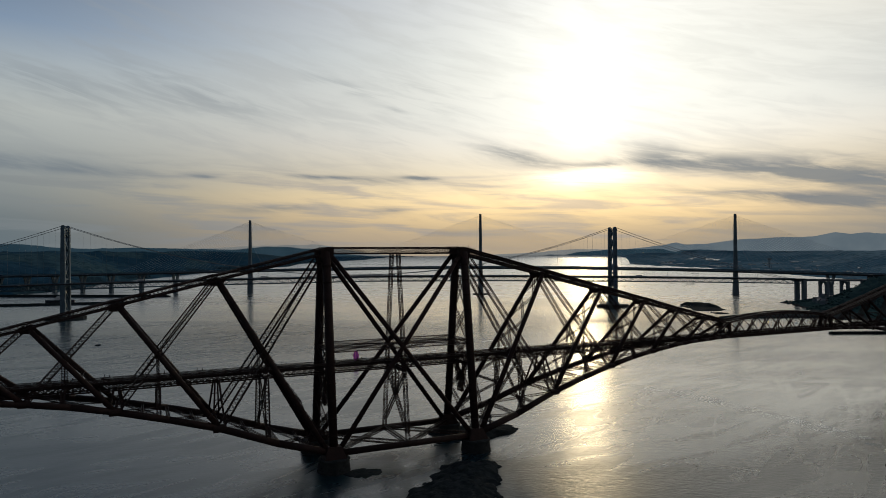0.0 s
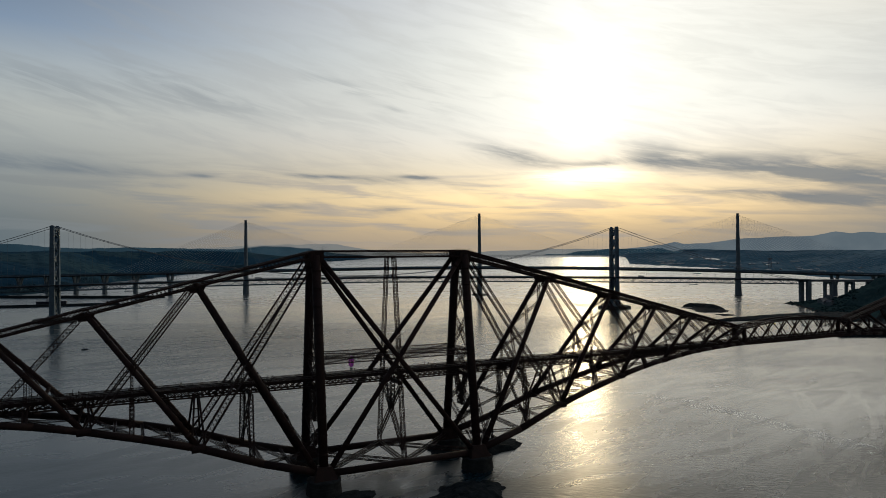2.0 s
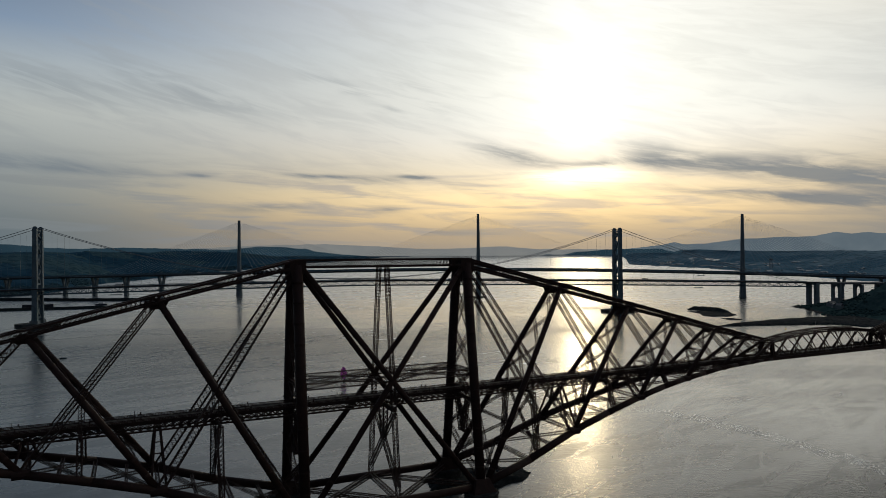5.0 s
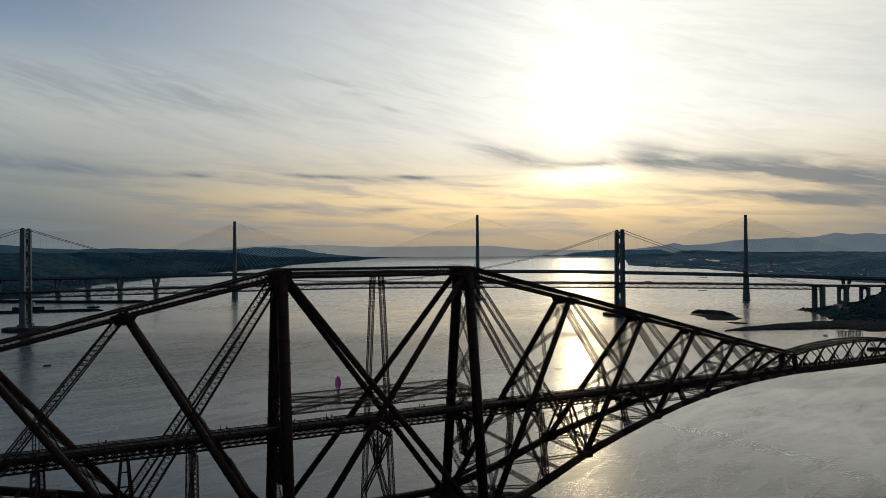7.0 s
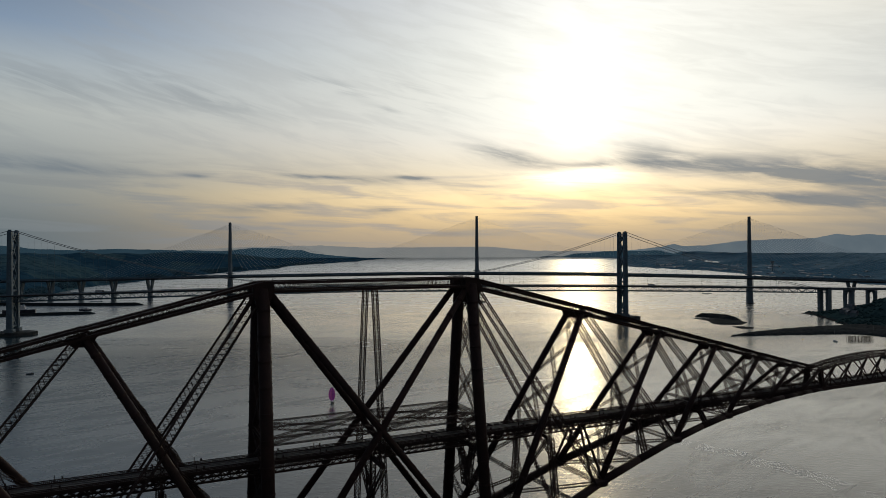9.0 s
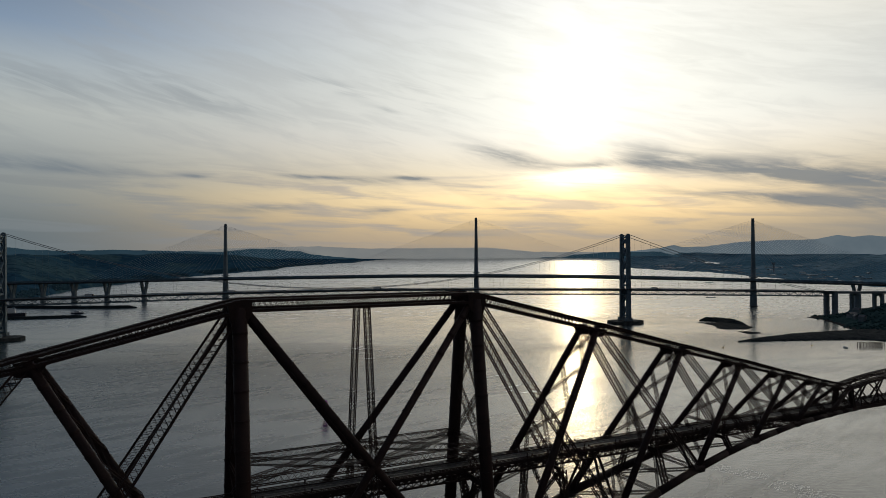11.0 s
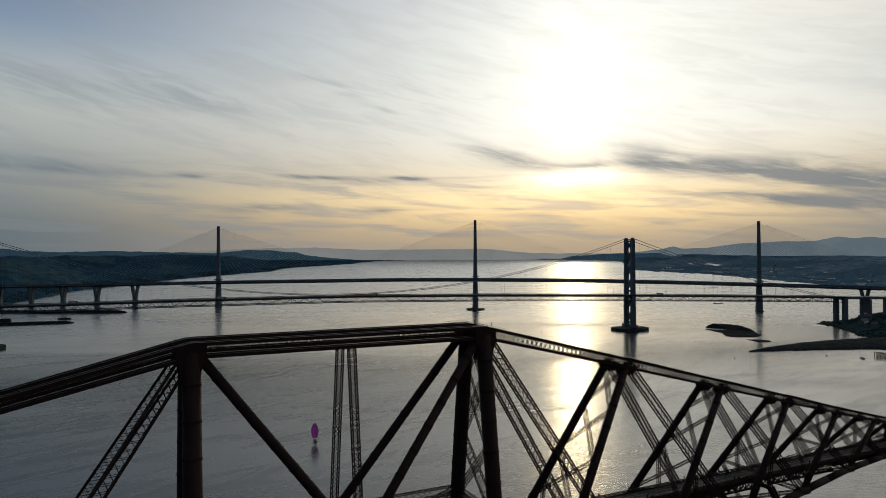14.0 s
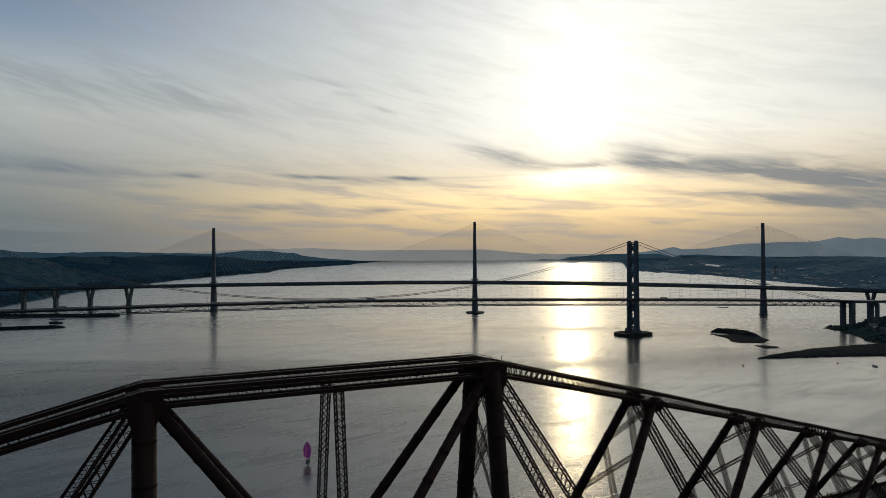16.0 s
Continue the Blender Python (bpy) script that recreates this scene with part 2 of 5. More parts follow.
def water_material():
    m = bpy.data.materials.new("estuary_water")
    m.use_nodes = True
    t = m.node_tree
    b = t.nodes["Principled BSDF"]
    co = t.nodes.new("ShaderNodeTexCoord")
    def wave(sx, sy, detail, rot, distortion=0.3):
        mp = t.nodes.new("ShaderNodeMapping")
        mp.vector_type = "TEXTURE"                     # turned first, then stretched
        mp.inputs["Scale"].default_value = (1 / sx, 1 / sy, 1)
        mp.inputs["Rotation"].default_value = (0, 0, -rot)
        t.links.new(co.outputs["Object"], mp.inputs["Vector"])
        n = t.nodes.new("ShaderNodeTexNoise")
        n.inputs["Scale"].default_value, n.inputs["Detail"].default_value = 1.0, detail
        n.inputs["Distortion"].default_value = distortion
        t.links.new(mp.outputs[0], n.inputs["Vector"])
        return Val(t, n.outputs[0])
    ripples = wave(0.16, 0.40, 3, 0.62, 0.25)
    swell = wave(0.05, 0.12, 3, 0.30, 0.8)
    patch = wave(0.0035, 0.011, 6, 0.35, 1.2)       # slicks and wind lanes
    lanes = wave(0.012, 0.05, 5, -0.25, 1.5)
    calm = patch.smooth(0.38, 0.62)
    b.inputs["Base Color"].default_value = (0.006, 0.025, 0.033, 1)
    b.inputs["IOR"].default_value = 1.38
    # Open water by the bridge is rippled; the far reach lies smoother
    sp = t.nodes.new("ShaderNodeSeparateXYZ")
    t.links.new(co.outputs["Object"], sp.inputs[0])
    px, py = (Val(t, sp.outputs[0]) + 43.0) / 1000.0, (Val(t, sp.outputs[1]) + 148.0) / 1000.0
    reach = (px * px + py * py) ** 0.5
    # South of a wind edge the western water is ruffled
    edge = (py * 1000.0 - 148.0) + (px * 1000.0 - 43.0) * 0.55 - 790.0 + (patch - 0.5) * 160.0
    ruffled = edge.smooth(-14.0, 14.0, 1.0, 0.0) * px.smooth(0.05, 0.50, 1.0, 0.0)
    streaks = wave(0.006, 0.0016, 4, 0.9, 2.0)       # thin slicks drawn out by the current
    slick = (streaks - 0.5).op("ABSOLUTE").smooth(0.004, 0.016, 1.0, 0.0) * lanes.smooth(0.45, 0.6)
    chop = reach.smooth(0.2, 1.2, 1.6, 0.12)
    rough = calm * 0.03 + lanes.smooth(0.4, 0.7, 0.0, 0.06) + reach.smooth(0.15, 0.75, 0.205, 0.17) + reach.smooth(1.0, 1.8, 0.0, 0.09) + ruffled * 0.05 - slick * 0.05
    t.links.new(rough.s, b.inputs["Roughness"])
    # A coat is added to brighten the reflection, by distance and by side
    t.links.new(((reach.smooth(0.75, 1.5) * px.smooth(-0.32, 0.06, 0.2, 1.0) + px.smooth(0.05, 0.35, 0.0, 0.55) + reach.smooth(0.36, 0.60, 0.70, 0.04) * px.smooth(-0.34, 0.02) * px.smooth(0.10, 0.28, 1.0, 0.45)).clip() * (ruffled * -0.5 + 1.0)).s, b.inputs["Coat Weight"])
    t.links.new(rough.s, b.inputs["Coat Roughness"])
    fine = wave(0.42, 0.90, 3, 0.45, 0.25)
    bn = t.nodes.new("ShaderNodeBump")
    bn.inputs["Distance"].default_value = 1.0
    t.links.new(((fine * 0.12 + ripples * 0.16 + swell * 0.08) * chop * px.smooth(-0.12, 0.22, 0.24, 1.0)).s, bn.inputs["Height"])
    t.links.new((calm * 0.5 + lanes.smooth(0.38, 0.62, 0.0, 0.15) + 0.28).s, bn.inputs["Strength"])
    t.links.new(bn.outputs[0], b.inputs["Normal"])
    t.links.new(bn.outputs[0], b.inputs["Coat Normal"])
    return m


def hazy_glow_material(name, tone, low):
    """Glowing far-hill tone with the haze of distance put in, and faint fields."""
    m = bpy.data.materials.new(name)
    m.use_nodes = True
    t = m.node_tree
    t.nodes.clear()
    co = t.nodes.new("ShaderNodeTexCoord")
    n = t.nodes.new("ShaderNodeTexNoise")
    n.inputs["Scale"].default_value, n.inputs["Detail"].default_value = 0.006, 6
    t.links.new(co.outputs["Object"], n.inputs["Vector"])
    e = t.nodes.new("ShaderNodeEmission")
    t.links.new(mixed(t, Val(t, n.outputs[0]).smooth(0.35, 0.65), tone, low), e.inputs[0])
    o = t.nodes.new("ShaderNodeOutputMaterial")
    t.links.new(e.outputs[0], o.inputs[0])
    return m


def countryside(name, wood, ground, field, size):
    """Woods, rough ground and enclosed fields, in parcels of about the given size."""
    m = bpy.data.materials.new(name)
    m.use_nodes = True
    t = m.node_tree
    b = t.nodes["Principled BSDF"]
    co = t.nodes.new("ShaderNodeTexCoord")
    def noise_at(sc, detail):
        n = t.nodes.new("ShaderNodeTexNoise")
        t.links.new(co.outputs["Object"], n.inputs["Vector"])
        n.inputs["Scale"].default_value, n.inputs["Detail"].default_value = sc, detail
        return Val(t, n.outputs[0])
    cells = t.nodes.new("ShaderNodeTexVoronoi")
    cells.inputs["Scale"].default_value = 1 / size
    t.links.new(co.outputs["Object"], cells.inputs["Vector"])
    sp = t.nodes.new("ShaderNodeSeparateColor")
    t.links.new(cells.outputs["Color"], sp.inputs[0])
    parcel, tint = Val(t, sp.outputs[0]), Val(t, sp.outputs[1])
    broad, grain = noise_at(0.0022, 5), noise_at(0.03, 6)
    c = mixed(t, broad.smooth(0.38, 0.62), wood, ground)
    c = mixed(t, (parcel * 0.55 + broad * 0.9).smooth(0.72, 0.80) * (tint * 0.5 + 0.35), c, field)
    c = mixed(t, grain.smooth(0.42, 0.66, 0.0, 0.65), c, tuple(0.55 * k for k in wood))
    t.links.new(c, b.inputs["Base Color"])
    b.inputs["Roughness"].default_value, b.inputs["Specular IOR Level"].default_value = 0.95, 0.0
    bn = t.nodes.new("ShaderNodeBump")
    bn.inputs["Strength"].default_value, bn.inputs["Distance"].default_value = 0.4, 2.5
    t.links.new(grain.s, bn.inputs["Height"])
    t.links.new(bn.outputs[0], b.inputs["Normal"])
    return m


STEEL = surface("red_oxide_steel", (0.037, 0.022, 0.019), (0.053, 0.028, 0.023), 0.25, (0.45, 0.70), 0.0, 0.3, (0.026, 0.018, 0.016), gloss=0.12)
LACING = surface("red_oxide_lacing", (0.038, 0.023, 0.0195), (0.054, 0.029, 0.024), 0.4, (0.62, 0.88), 0.0, 0.2, gloss=0.10)
GRANITE = surface("pier_granite", (0.030, 0.032, 0.031), (0.058, 0.058, 0.055), 0.3, (0.7, 0.95), 0, 0.6, (0.025, 0.027, 0.022), gloss=0.1)
BALLAST = surface("track_ballast", (0.10, 0.09, 0.08), (0.17, 0.15, 0.13), 0.8, (0.8, 1.0), 0, 0.8, gloss=0.2)
RAIL = surface("rail_steel", (0.20, 0.17, 0.15), (0.32, 0.29, 0.26), 2.0, (0.25, 0.45), 0.9, 0.1)
GREY_STEEL = surface("grey_bridge_steel", (0.098, 0.150, 0.190), (0.145, 0.205, 0.245), 0.1, (0.4, 0.65), 0.0, 0.2, (0.085, 0.09, 0.09), gloss=0.2)
CABLE = surface("cable_grey", (0.20, 0.21, 0.22), (0.28, 0.29, 0.30), 0.2, (0.4, 0.6), 0.2, 0.1)
# Grey concrete, tinted blue for the haze in front of the far bridges.
CONCRETE = surface("hazy_tower_concrete", (0.150, 0.190, 0.215), (0.215, 0.260, 0.285), 0.06, (0.75, 0.95), 0, 0.3, (0.18, 0.18, 0.17), gloss=0.2)
STAY = surface("white_stay_sheath", (0.42, 0.43, 0.44), (0.52, 0.53, 0.54), 0.2, (0.4, 0.6), 0, 0.05)
DECK = surface("weathered_deck_steel", (0.10, 0.115, 0.13), (0.16, 0.175, 0.19), 0.05, (0.5, 0.7), 0, 0.2, gloss=0.2)
ASPHALT = surface("asphalt", (0.04, 0.04, 0.042), (0.065, 0.065, 0.066), 0.2, (0.8, 0.95), 0, 0.3, gloss=0.2)
ROCK = surface("wet_shore_rock", (0.014, 0.019, 0.021), (0.038, 0.045, 0.047), 0.22, (0.7, 0.95), 0, 1.0, (0.010, 0.018, 0.012), gloss=0.02)
SEA_CONCRETE = surface("tide_stained_concrete", (0.05, 0.055, 0.055), (0.10, 0.105, 0.10), 0.1, (0.8, 0.95), 0, 0.5, (0.03, 0.035, 0.028), gloss=0.05)
# Blue haze of distance is put into both shore colours, most into TOWN.
LAND = countryside("hazy_shore_fields_and_woods", (0.022, 0.064, 0.100), (0.040, 0.094, 0.134), (0.074, 0.128, 0.134), 170.0)
TOWN = countryside("hazy_flat_shore_fields_and_docks", (0.100, 0.185, 0.235), (0.165, 0.260, 0.305), (0.220, 0.310, 0.340), 150.0)
HEATH = surface("wooded_hill_ground", (0.034, 0.064, 0.064), (0.056, 0.094, 0.088), 0.05, (0.85, 1.0), 0, 0.4, (0.075, 0.100, 0.080), 0.2, gloss=0.0)
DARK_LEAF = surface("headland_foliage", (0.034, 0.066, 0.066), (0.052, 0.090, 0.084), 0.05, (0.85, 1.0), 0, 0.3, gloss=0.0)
# Foliage of the far shore, with the same blue haze put in as LAND.
LEAF = surface("hazy_woodland_foliage", (0.040, 0.084, 0.108), (0.056, 0.106, 0.130), 0.02, (0.8, 1.0), 0, 0.3, gloss=0.0)
ROOF = surface("pale_shed_roof", (0.16, 0.20, 0.22), (0.28, 0.32, 0.34), 0.05, (0.4, 0.6), 0.0, 0.1, None, None, 0.35, gloss=0.5)
# Shed walls are made pale and bluish for the haze over their shaded sides.
SHED_WALL = surface("hazy_shed_cladding", (0.34, 0.39, 0.42), (0.46, 0.50, 0.52), 0.1, (0.8, 0.95), 0, 0.1, None, None, 0.3, gloss=0.1)
HOUSE = surface("house_render", (0.13, 0.16, 0.17), (0.22, 0.25, 0.26), 0.1, (0.8, 0.95), 0, 0.1, None, None, 0.3, gloss=0.1)
SLATE = surface("slate_roof", (0.06, 0.062, 0.068), (0.11, 0.11, 0.12), 0.3, (0.5, 0.7), 0, 0.2)
TIMBER = surface("weathered_timber", (0.06, 0.05, 0.04), (0.12, 0.10, 0.08), 0.4, (0.8, 0.95), 0, 0.4)
HULL = surface("white_hull", (0.55, 0.56, 0.57), (0.75, 0.75, 0.75), 0.5, (0.25, 0.4), 0, 0.05)
DARK_HULL = surface("dark_hull", (0.03, 0.035, 0.05), (0.06, 0.065, 0.08), 0.5, (0.3, 0.5), 0, 0.05)
PINK = surface("magenta_sailcloth", (0.55, 0.12, 0.42), (0.68, 0.20, 0.52), 0.3, (0.6, 0.8), 0, 0.1)
PURPLE = surface("purple_sailcloth", (0.28, 0.05, 0.42), (0.36, 0.08, 0.52), 0.3, (0.6, 0.8), 0, 0.1)
SAIL = surface("white_sailcloth", (0.6, 0.6, 0.58), (0.75, 0.75, 0.72), 0.3, (0.6, 0.8), 0, 0.1)
YELLOW = surface("yellow_buoy_paint", (0.45, 0.30, 0.03), (0.60, 0.42, 0.06), 1.0, (0.4, 0.6), 0, 0.1)
for m in (PINK, PURPLE, SAIL):
    t = m.node_tree
    glow_through, both = t.nodes.new("ShaderNodeBsdfTranslucent"), t.nodes.new("ShaderNodeMixShader")
    b = t.nodes["Principled BSDF"]
    t.links.new(b.inputs["Base Color"].links[0].from_socket, glow_through.inputs[0])
    both.inputs[0].default_value = 0.6
    t.links.new(b.outputs[0], both.inputs[1])
    t.links.new(glow_through.outputs[0], both.inputs[2])
    t.links.new(both.outputs[0], t.nodes["Material Output"].inputs[0])
WATER = water_material()
# Haze is put into these glowing tones; HILL_HAZE is paler, towards the sun.
HILL_FAR = hazy_glow_material("far_hill_tone", (0.118, 0.150, 0.172), (0.100, 0.132, 0.156))
HILL_HAZE = hazy_glow_material("hazy_hill_tone", (0.205, 0.212, 0.206), (0.185, 0.195, 0.194))
HILL_MID = hazy_glow_material("middle_hill_tone", (0.021, 0.044, 0.062), (0.016, 0.036, 0.052))


# ---- mesh helpers ----
class Geo:
    """Collects bars, tubes and free faces for one mesh."""
    def __init__(self):
        self.bars, self.verts, self.faces = [], [], []

    def bar(self, p, q, w, h=None):
        self.bars.append((*p, *q, w, h or w))
        return self

    def tube(self, p, q, r0, r1=None, n=12, cap=True, stations=1):
        p, q = Vector(p), Vector(q)
        r1 = r0 if r1 is None else r1
        d = (q - p).normalized()
        a = d.orthogonal().normalized()
        b = d.cross(a)
        k = len(self.verts)
        for j in range(stations + 1):
            f = j / stations
            for i in range(n):
                an = 2 * math.pi * i / n
                self.verts.append(tuple(p.lerp(q, f) + (a * math.cos(an) + b * math.sin(an)) * (r0 + (r1 - r0) * f)))
        for j in range(stations):
            for i in range(n):
                i2 = (i + 1) % n
                self.faces.append((k + j * n + i, k + j * n + i2, k + (j + 1) * n + i2, k + (j + 1) * n + i))
        if cap:
            self.faces.append(tuple(k + i for i in reversed(range(n))))
            self.faces.append(tuple(k + stations * n + i for i in range(n)))
        return self

    def sweep(self, points, r, n=6):
        """A tube along a line of points."""
        k = len(self.verts)
        for i, p in enumerate(points):
            d = (points[min(i + 1, len(points) - 1)] - points[max(i - 1, 0)]).normalized()
            a = d.cross(Vector((0, 0, 1))).normalized()
            b = a.cross(d)
            self.verts += [tuple(p + (a * math.cos(2 * math.pi * j / n) + b * math.sin(2 * math.pi * j / n)) * r) for j in range(n)]
        for i in range(len(points) - 1):
            for j in range(n):
                j2 = (j + 1) % n
                self.faces.append((k + i * n + j, k + i * n + j2, k + (i + 1) * n + j2, k + (i + 1) * n + j))
        return self

    def prism(self, low, high):
        """Two rings of points, joined and capped."""
        k, n = len(self.verts), len(low)
        self.verts += [tuple(v) for v in low] + [tuple(v) for v in high]
        for i in range(n):
            self.faces.append((k + i, k + (i + 1) % n, k + n + (i + 1) % n, k + n + i))
        self.faces += [tuple(k + i for i in reversed(range(n))), tuple(k + n + i for i in range(n))]
        return self

    def lathe(self, c, rings, n=20):
        """Rings of (radius, height) round the upright axis at c."""
        k = len(self.verts)
        for r, z in rings:
            self.verts += [(c[0] + r * math.cos(2 * math.pi * i / n), c[1] + r * math.sin(2 * math.pi * i / n), c[2] + z) for i in range(n)]
        for j in range(len(rings) - 1):
            for i in range(n):
                i2 = (i + 1) % n
                self.faces.append((k + j * n + i, k + j * n + i2, k + (j + 1) * n + i2, k + (j + 1) * n + i))
        self.faces.append(tuple(k + (len(rings) - 1) * n + i for i in range(n)))
        return self

    def mesh(self, name, smooth=False):
        verts, faces = list(self.verts), list(self.faces)
        if self.bars:
            a = np.array(self.bars, float)
            p, q, w, h = a[:, :3], a[:, 3:6], a[:, 6:7] / 2, a[:, 7:8] / 2
            d = q - p
            d /= np.linalg.norm(d, axis=1, keepdims=True) + 1e-9
            ref = np.where(np.abs(d[:, 2:3]) > 0.95, [[0.0, 1.0, 0.0]], [[0.0, 0.0, 1.0]])
            s = np.cross(d, ref)
            s /= np.linalg.norm(s, axis=1, keepdims=True) + 1e-9
            t = np.cross(s, d)
            ring = [s * w * i + t * h * j for i, j in ((-1, -1), (1, -1), (1, 1), (-1, 1))]
            allv = np.stack([p + r for r in ring] + [q + r for r in ring], 1).reshape(-1, 3)
            k = len(verts) + 8 * np.arange(len(a))[:, None, None]
            quads = np.array([(0, 1, 5, 4), (1, 2, 6, 5), (2, 3, 7, 6), (3, 0, 4, 7), (3, 2, 1, 0), (4, 5, 6, 7)])[None]
            verts += allv.tolist()
            faces += (k + quads).reshape(-1, 4).tolist()
        me = bpy.data.meshes.new(name)
        me.from_pydata(verts, [], faces)
        if smooth:
            me.polygons.foreach_set("use_smooth", [True] * len(me.polygons))
        me.update()
        return me


def part(name, geo, material, parent=None, label="", smooth=False):
    me = geo.mesh(name, smooth)
    me.materials.append(material)
    ob = new(name, me)
    ob.parent = parent
    return tagged(ob, label)


def thing(name, label, category, group="", kind="", at=(0, 0, 0)):
    ob = new(name)
    ob.location = at
    return tagged(ob, label, category, group, kind)


def lattice(p, q, wide, deep, boom, lace, panel, across=(0, 1, 0), wide1=None, deep1=None, faces="wd"):
    """A box girder of four corner booms, laced with crossed bars. wide runs along 'across'. Returns booms, lacing."""
    p, q = Vector(p), Vector(q)
    d = (q - p)
    length = d.length
    d.normalize()
    a = Vector(across)
    a = (a - d * a.dot(d)).normalized()
    b = d.cross(a).normalized()
    wide1, deep1 = wide1 or wide, deep1 or deep
    booms, laces = Geo(), Geo()
    def corner(f, i, j):
        w, h = wide + (wide1 - wide) * f, deep + (deep1 - deep) * f
        return p + d * length * f + a * (i * w / 2) + b * (j * h / 2)
    for i, j in ((-1, -1), (1, -1), (1, 1), (-1, 1)):
        booms.bar(corner(0, i, j), corner(1, i, j), boom * 1.08)
    n = max(1, round(length / panel))
    sides = []
    if "d" in faces:
        sides += [((-1, -1), (-1, 1)), ((1, -1), (1, 1))]
    if "w" in faces:
        sides += [((-1, -1), (1, -1)), ((-1, 1), (1, 1))]
    for c0, c1 in sides:
        for k in range(n):
            f0, f1 = k / n, (k + 1) / n
            laces.bar(corner(f0, *c0), corner(f1, *c1), lace * 0.9)
            laces.bar(corner(f0, *c1), corner(f1, *c0), lace * 0.9)
    return booms, laces


def lattice_part(name, parent, *args, label="", **kw):
    booms, laces = lattice(*args, **kw)
    if name in ("top_chord", "tie"):
        ob, *rest = [part(name if k == 0 else "boom", Geo().bar(*b), STEEL, parent, label) for k, b in enumerate((b[:3], b[3:6], b[6], b[7]) for b in booms.bars)]
        for o in rest:
            o.parent = ob
    else:
        ob = part(name, booms, STEEL, parent, label)
    tagged(part("lacing", laces, LACING, ob), kind="stuff")
    return ob


# ---- the cantilever railway bridge ----
HALF, ARM = 39.6, 207.3
TOP_Z, BASE_Z = 108.7, 8.6
NODE_S = (0.0, 53.5, 97.1, 132.0, 161.4, 186.5, 207.3)          # along an arm from its tower
TOP = (108.7, 95.8, 84.9, 76.3, 68.9, 62.9, 58.3)
BOTTOM = (8.6, 26.1, 37.6, 43.9, 47.2, 48.2, 48.5)
RAIL_Z = 49.6


def top_y(s): return 5.03 - 1.68 * s / ARM
def bottom_y(s): return 18.3 - 13.4 * s / ARM
CURVE_S = (0.0, 26.0, 53.5, 75.0, 97.1, 114.0, 132.0, 161.4, 186.5, 207.3)
CURVE_Z = (8.6, 15.9, 26.1, 32.1, 37.6, 41.1, 43.9, 47.2, 48.2, 48.5)
def bottom_z(s): return float(np.interp(s, CURVE_S, CURVE_Z))


def joint_bands(tube, p, q, r0, r1):
    """Riveted cover bands where the plates of a tube meet."""
    d = (q - p).normalized()
    n = round((q - p).length / 7.3)
    for k in range(1, n):
        c, r = p.lerp(q, k / n), r0 + (r1 - r0) * k / n + 0.08
        part("joint_band", Geo().tube(c - d * 0.45, c + d * 0.45, r, n=20), STEEL, tube)


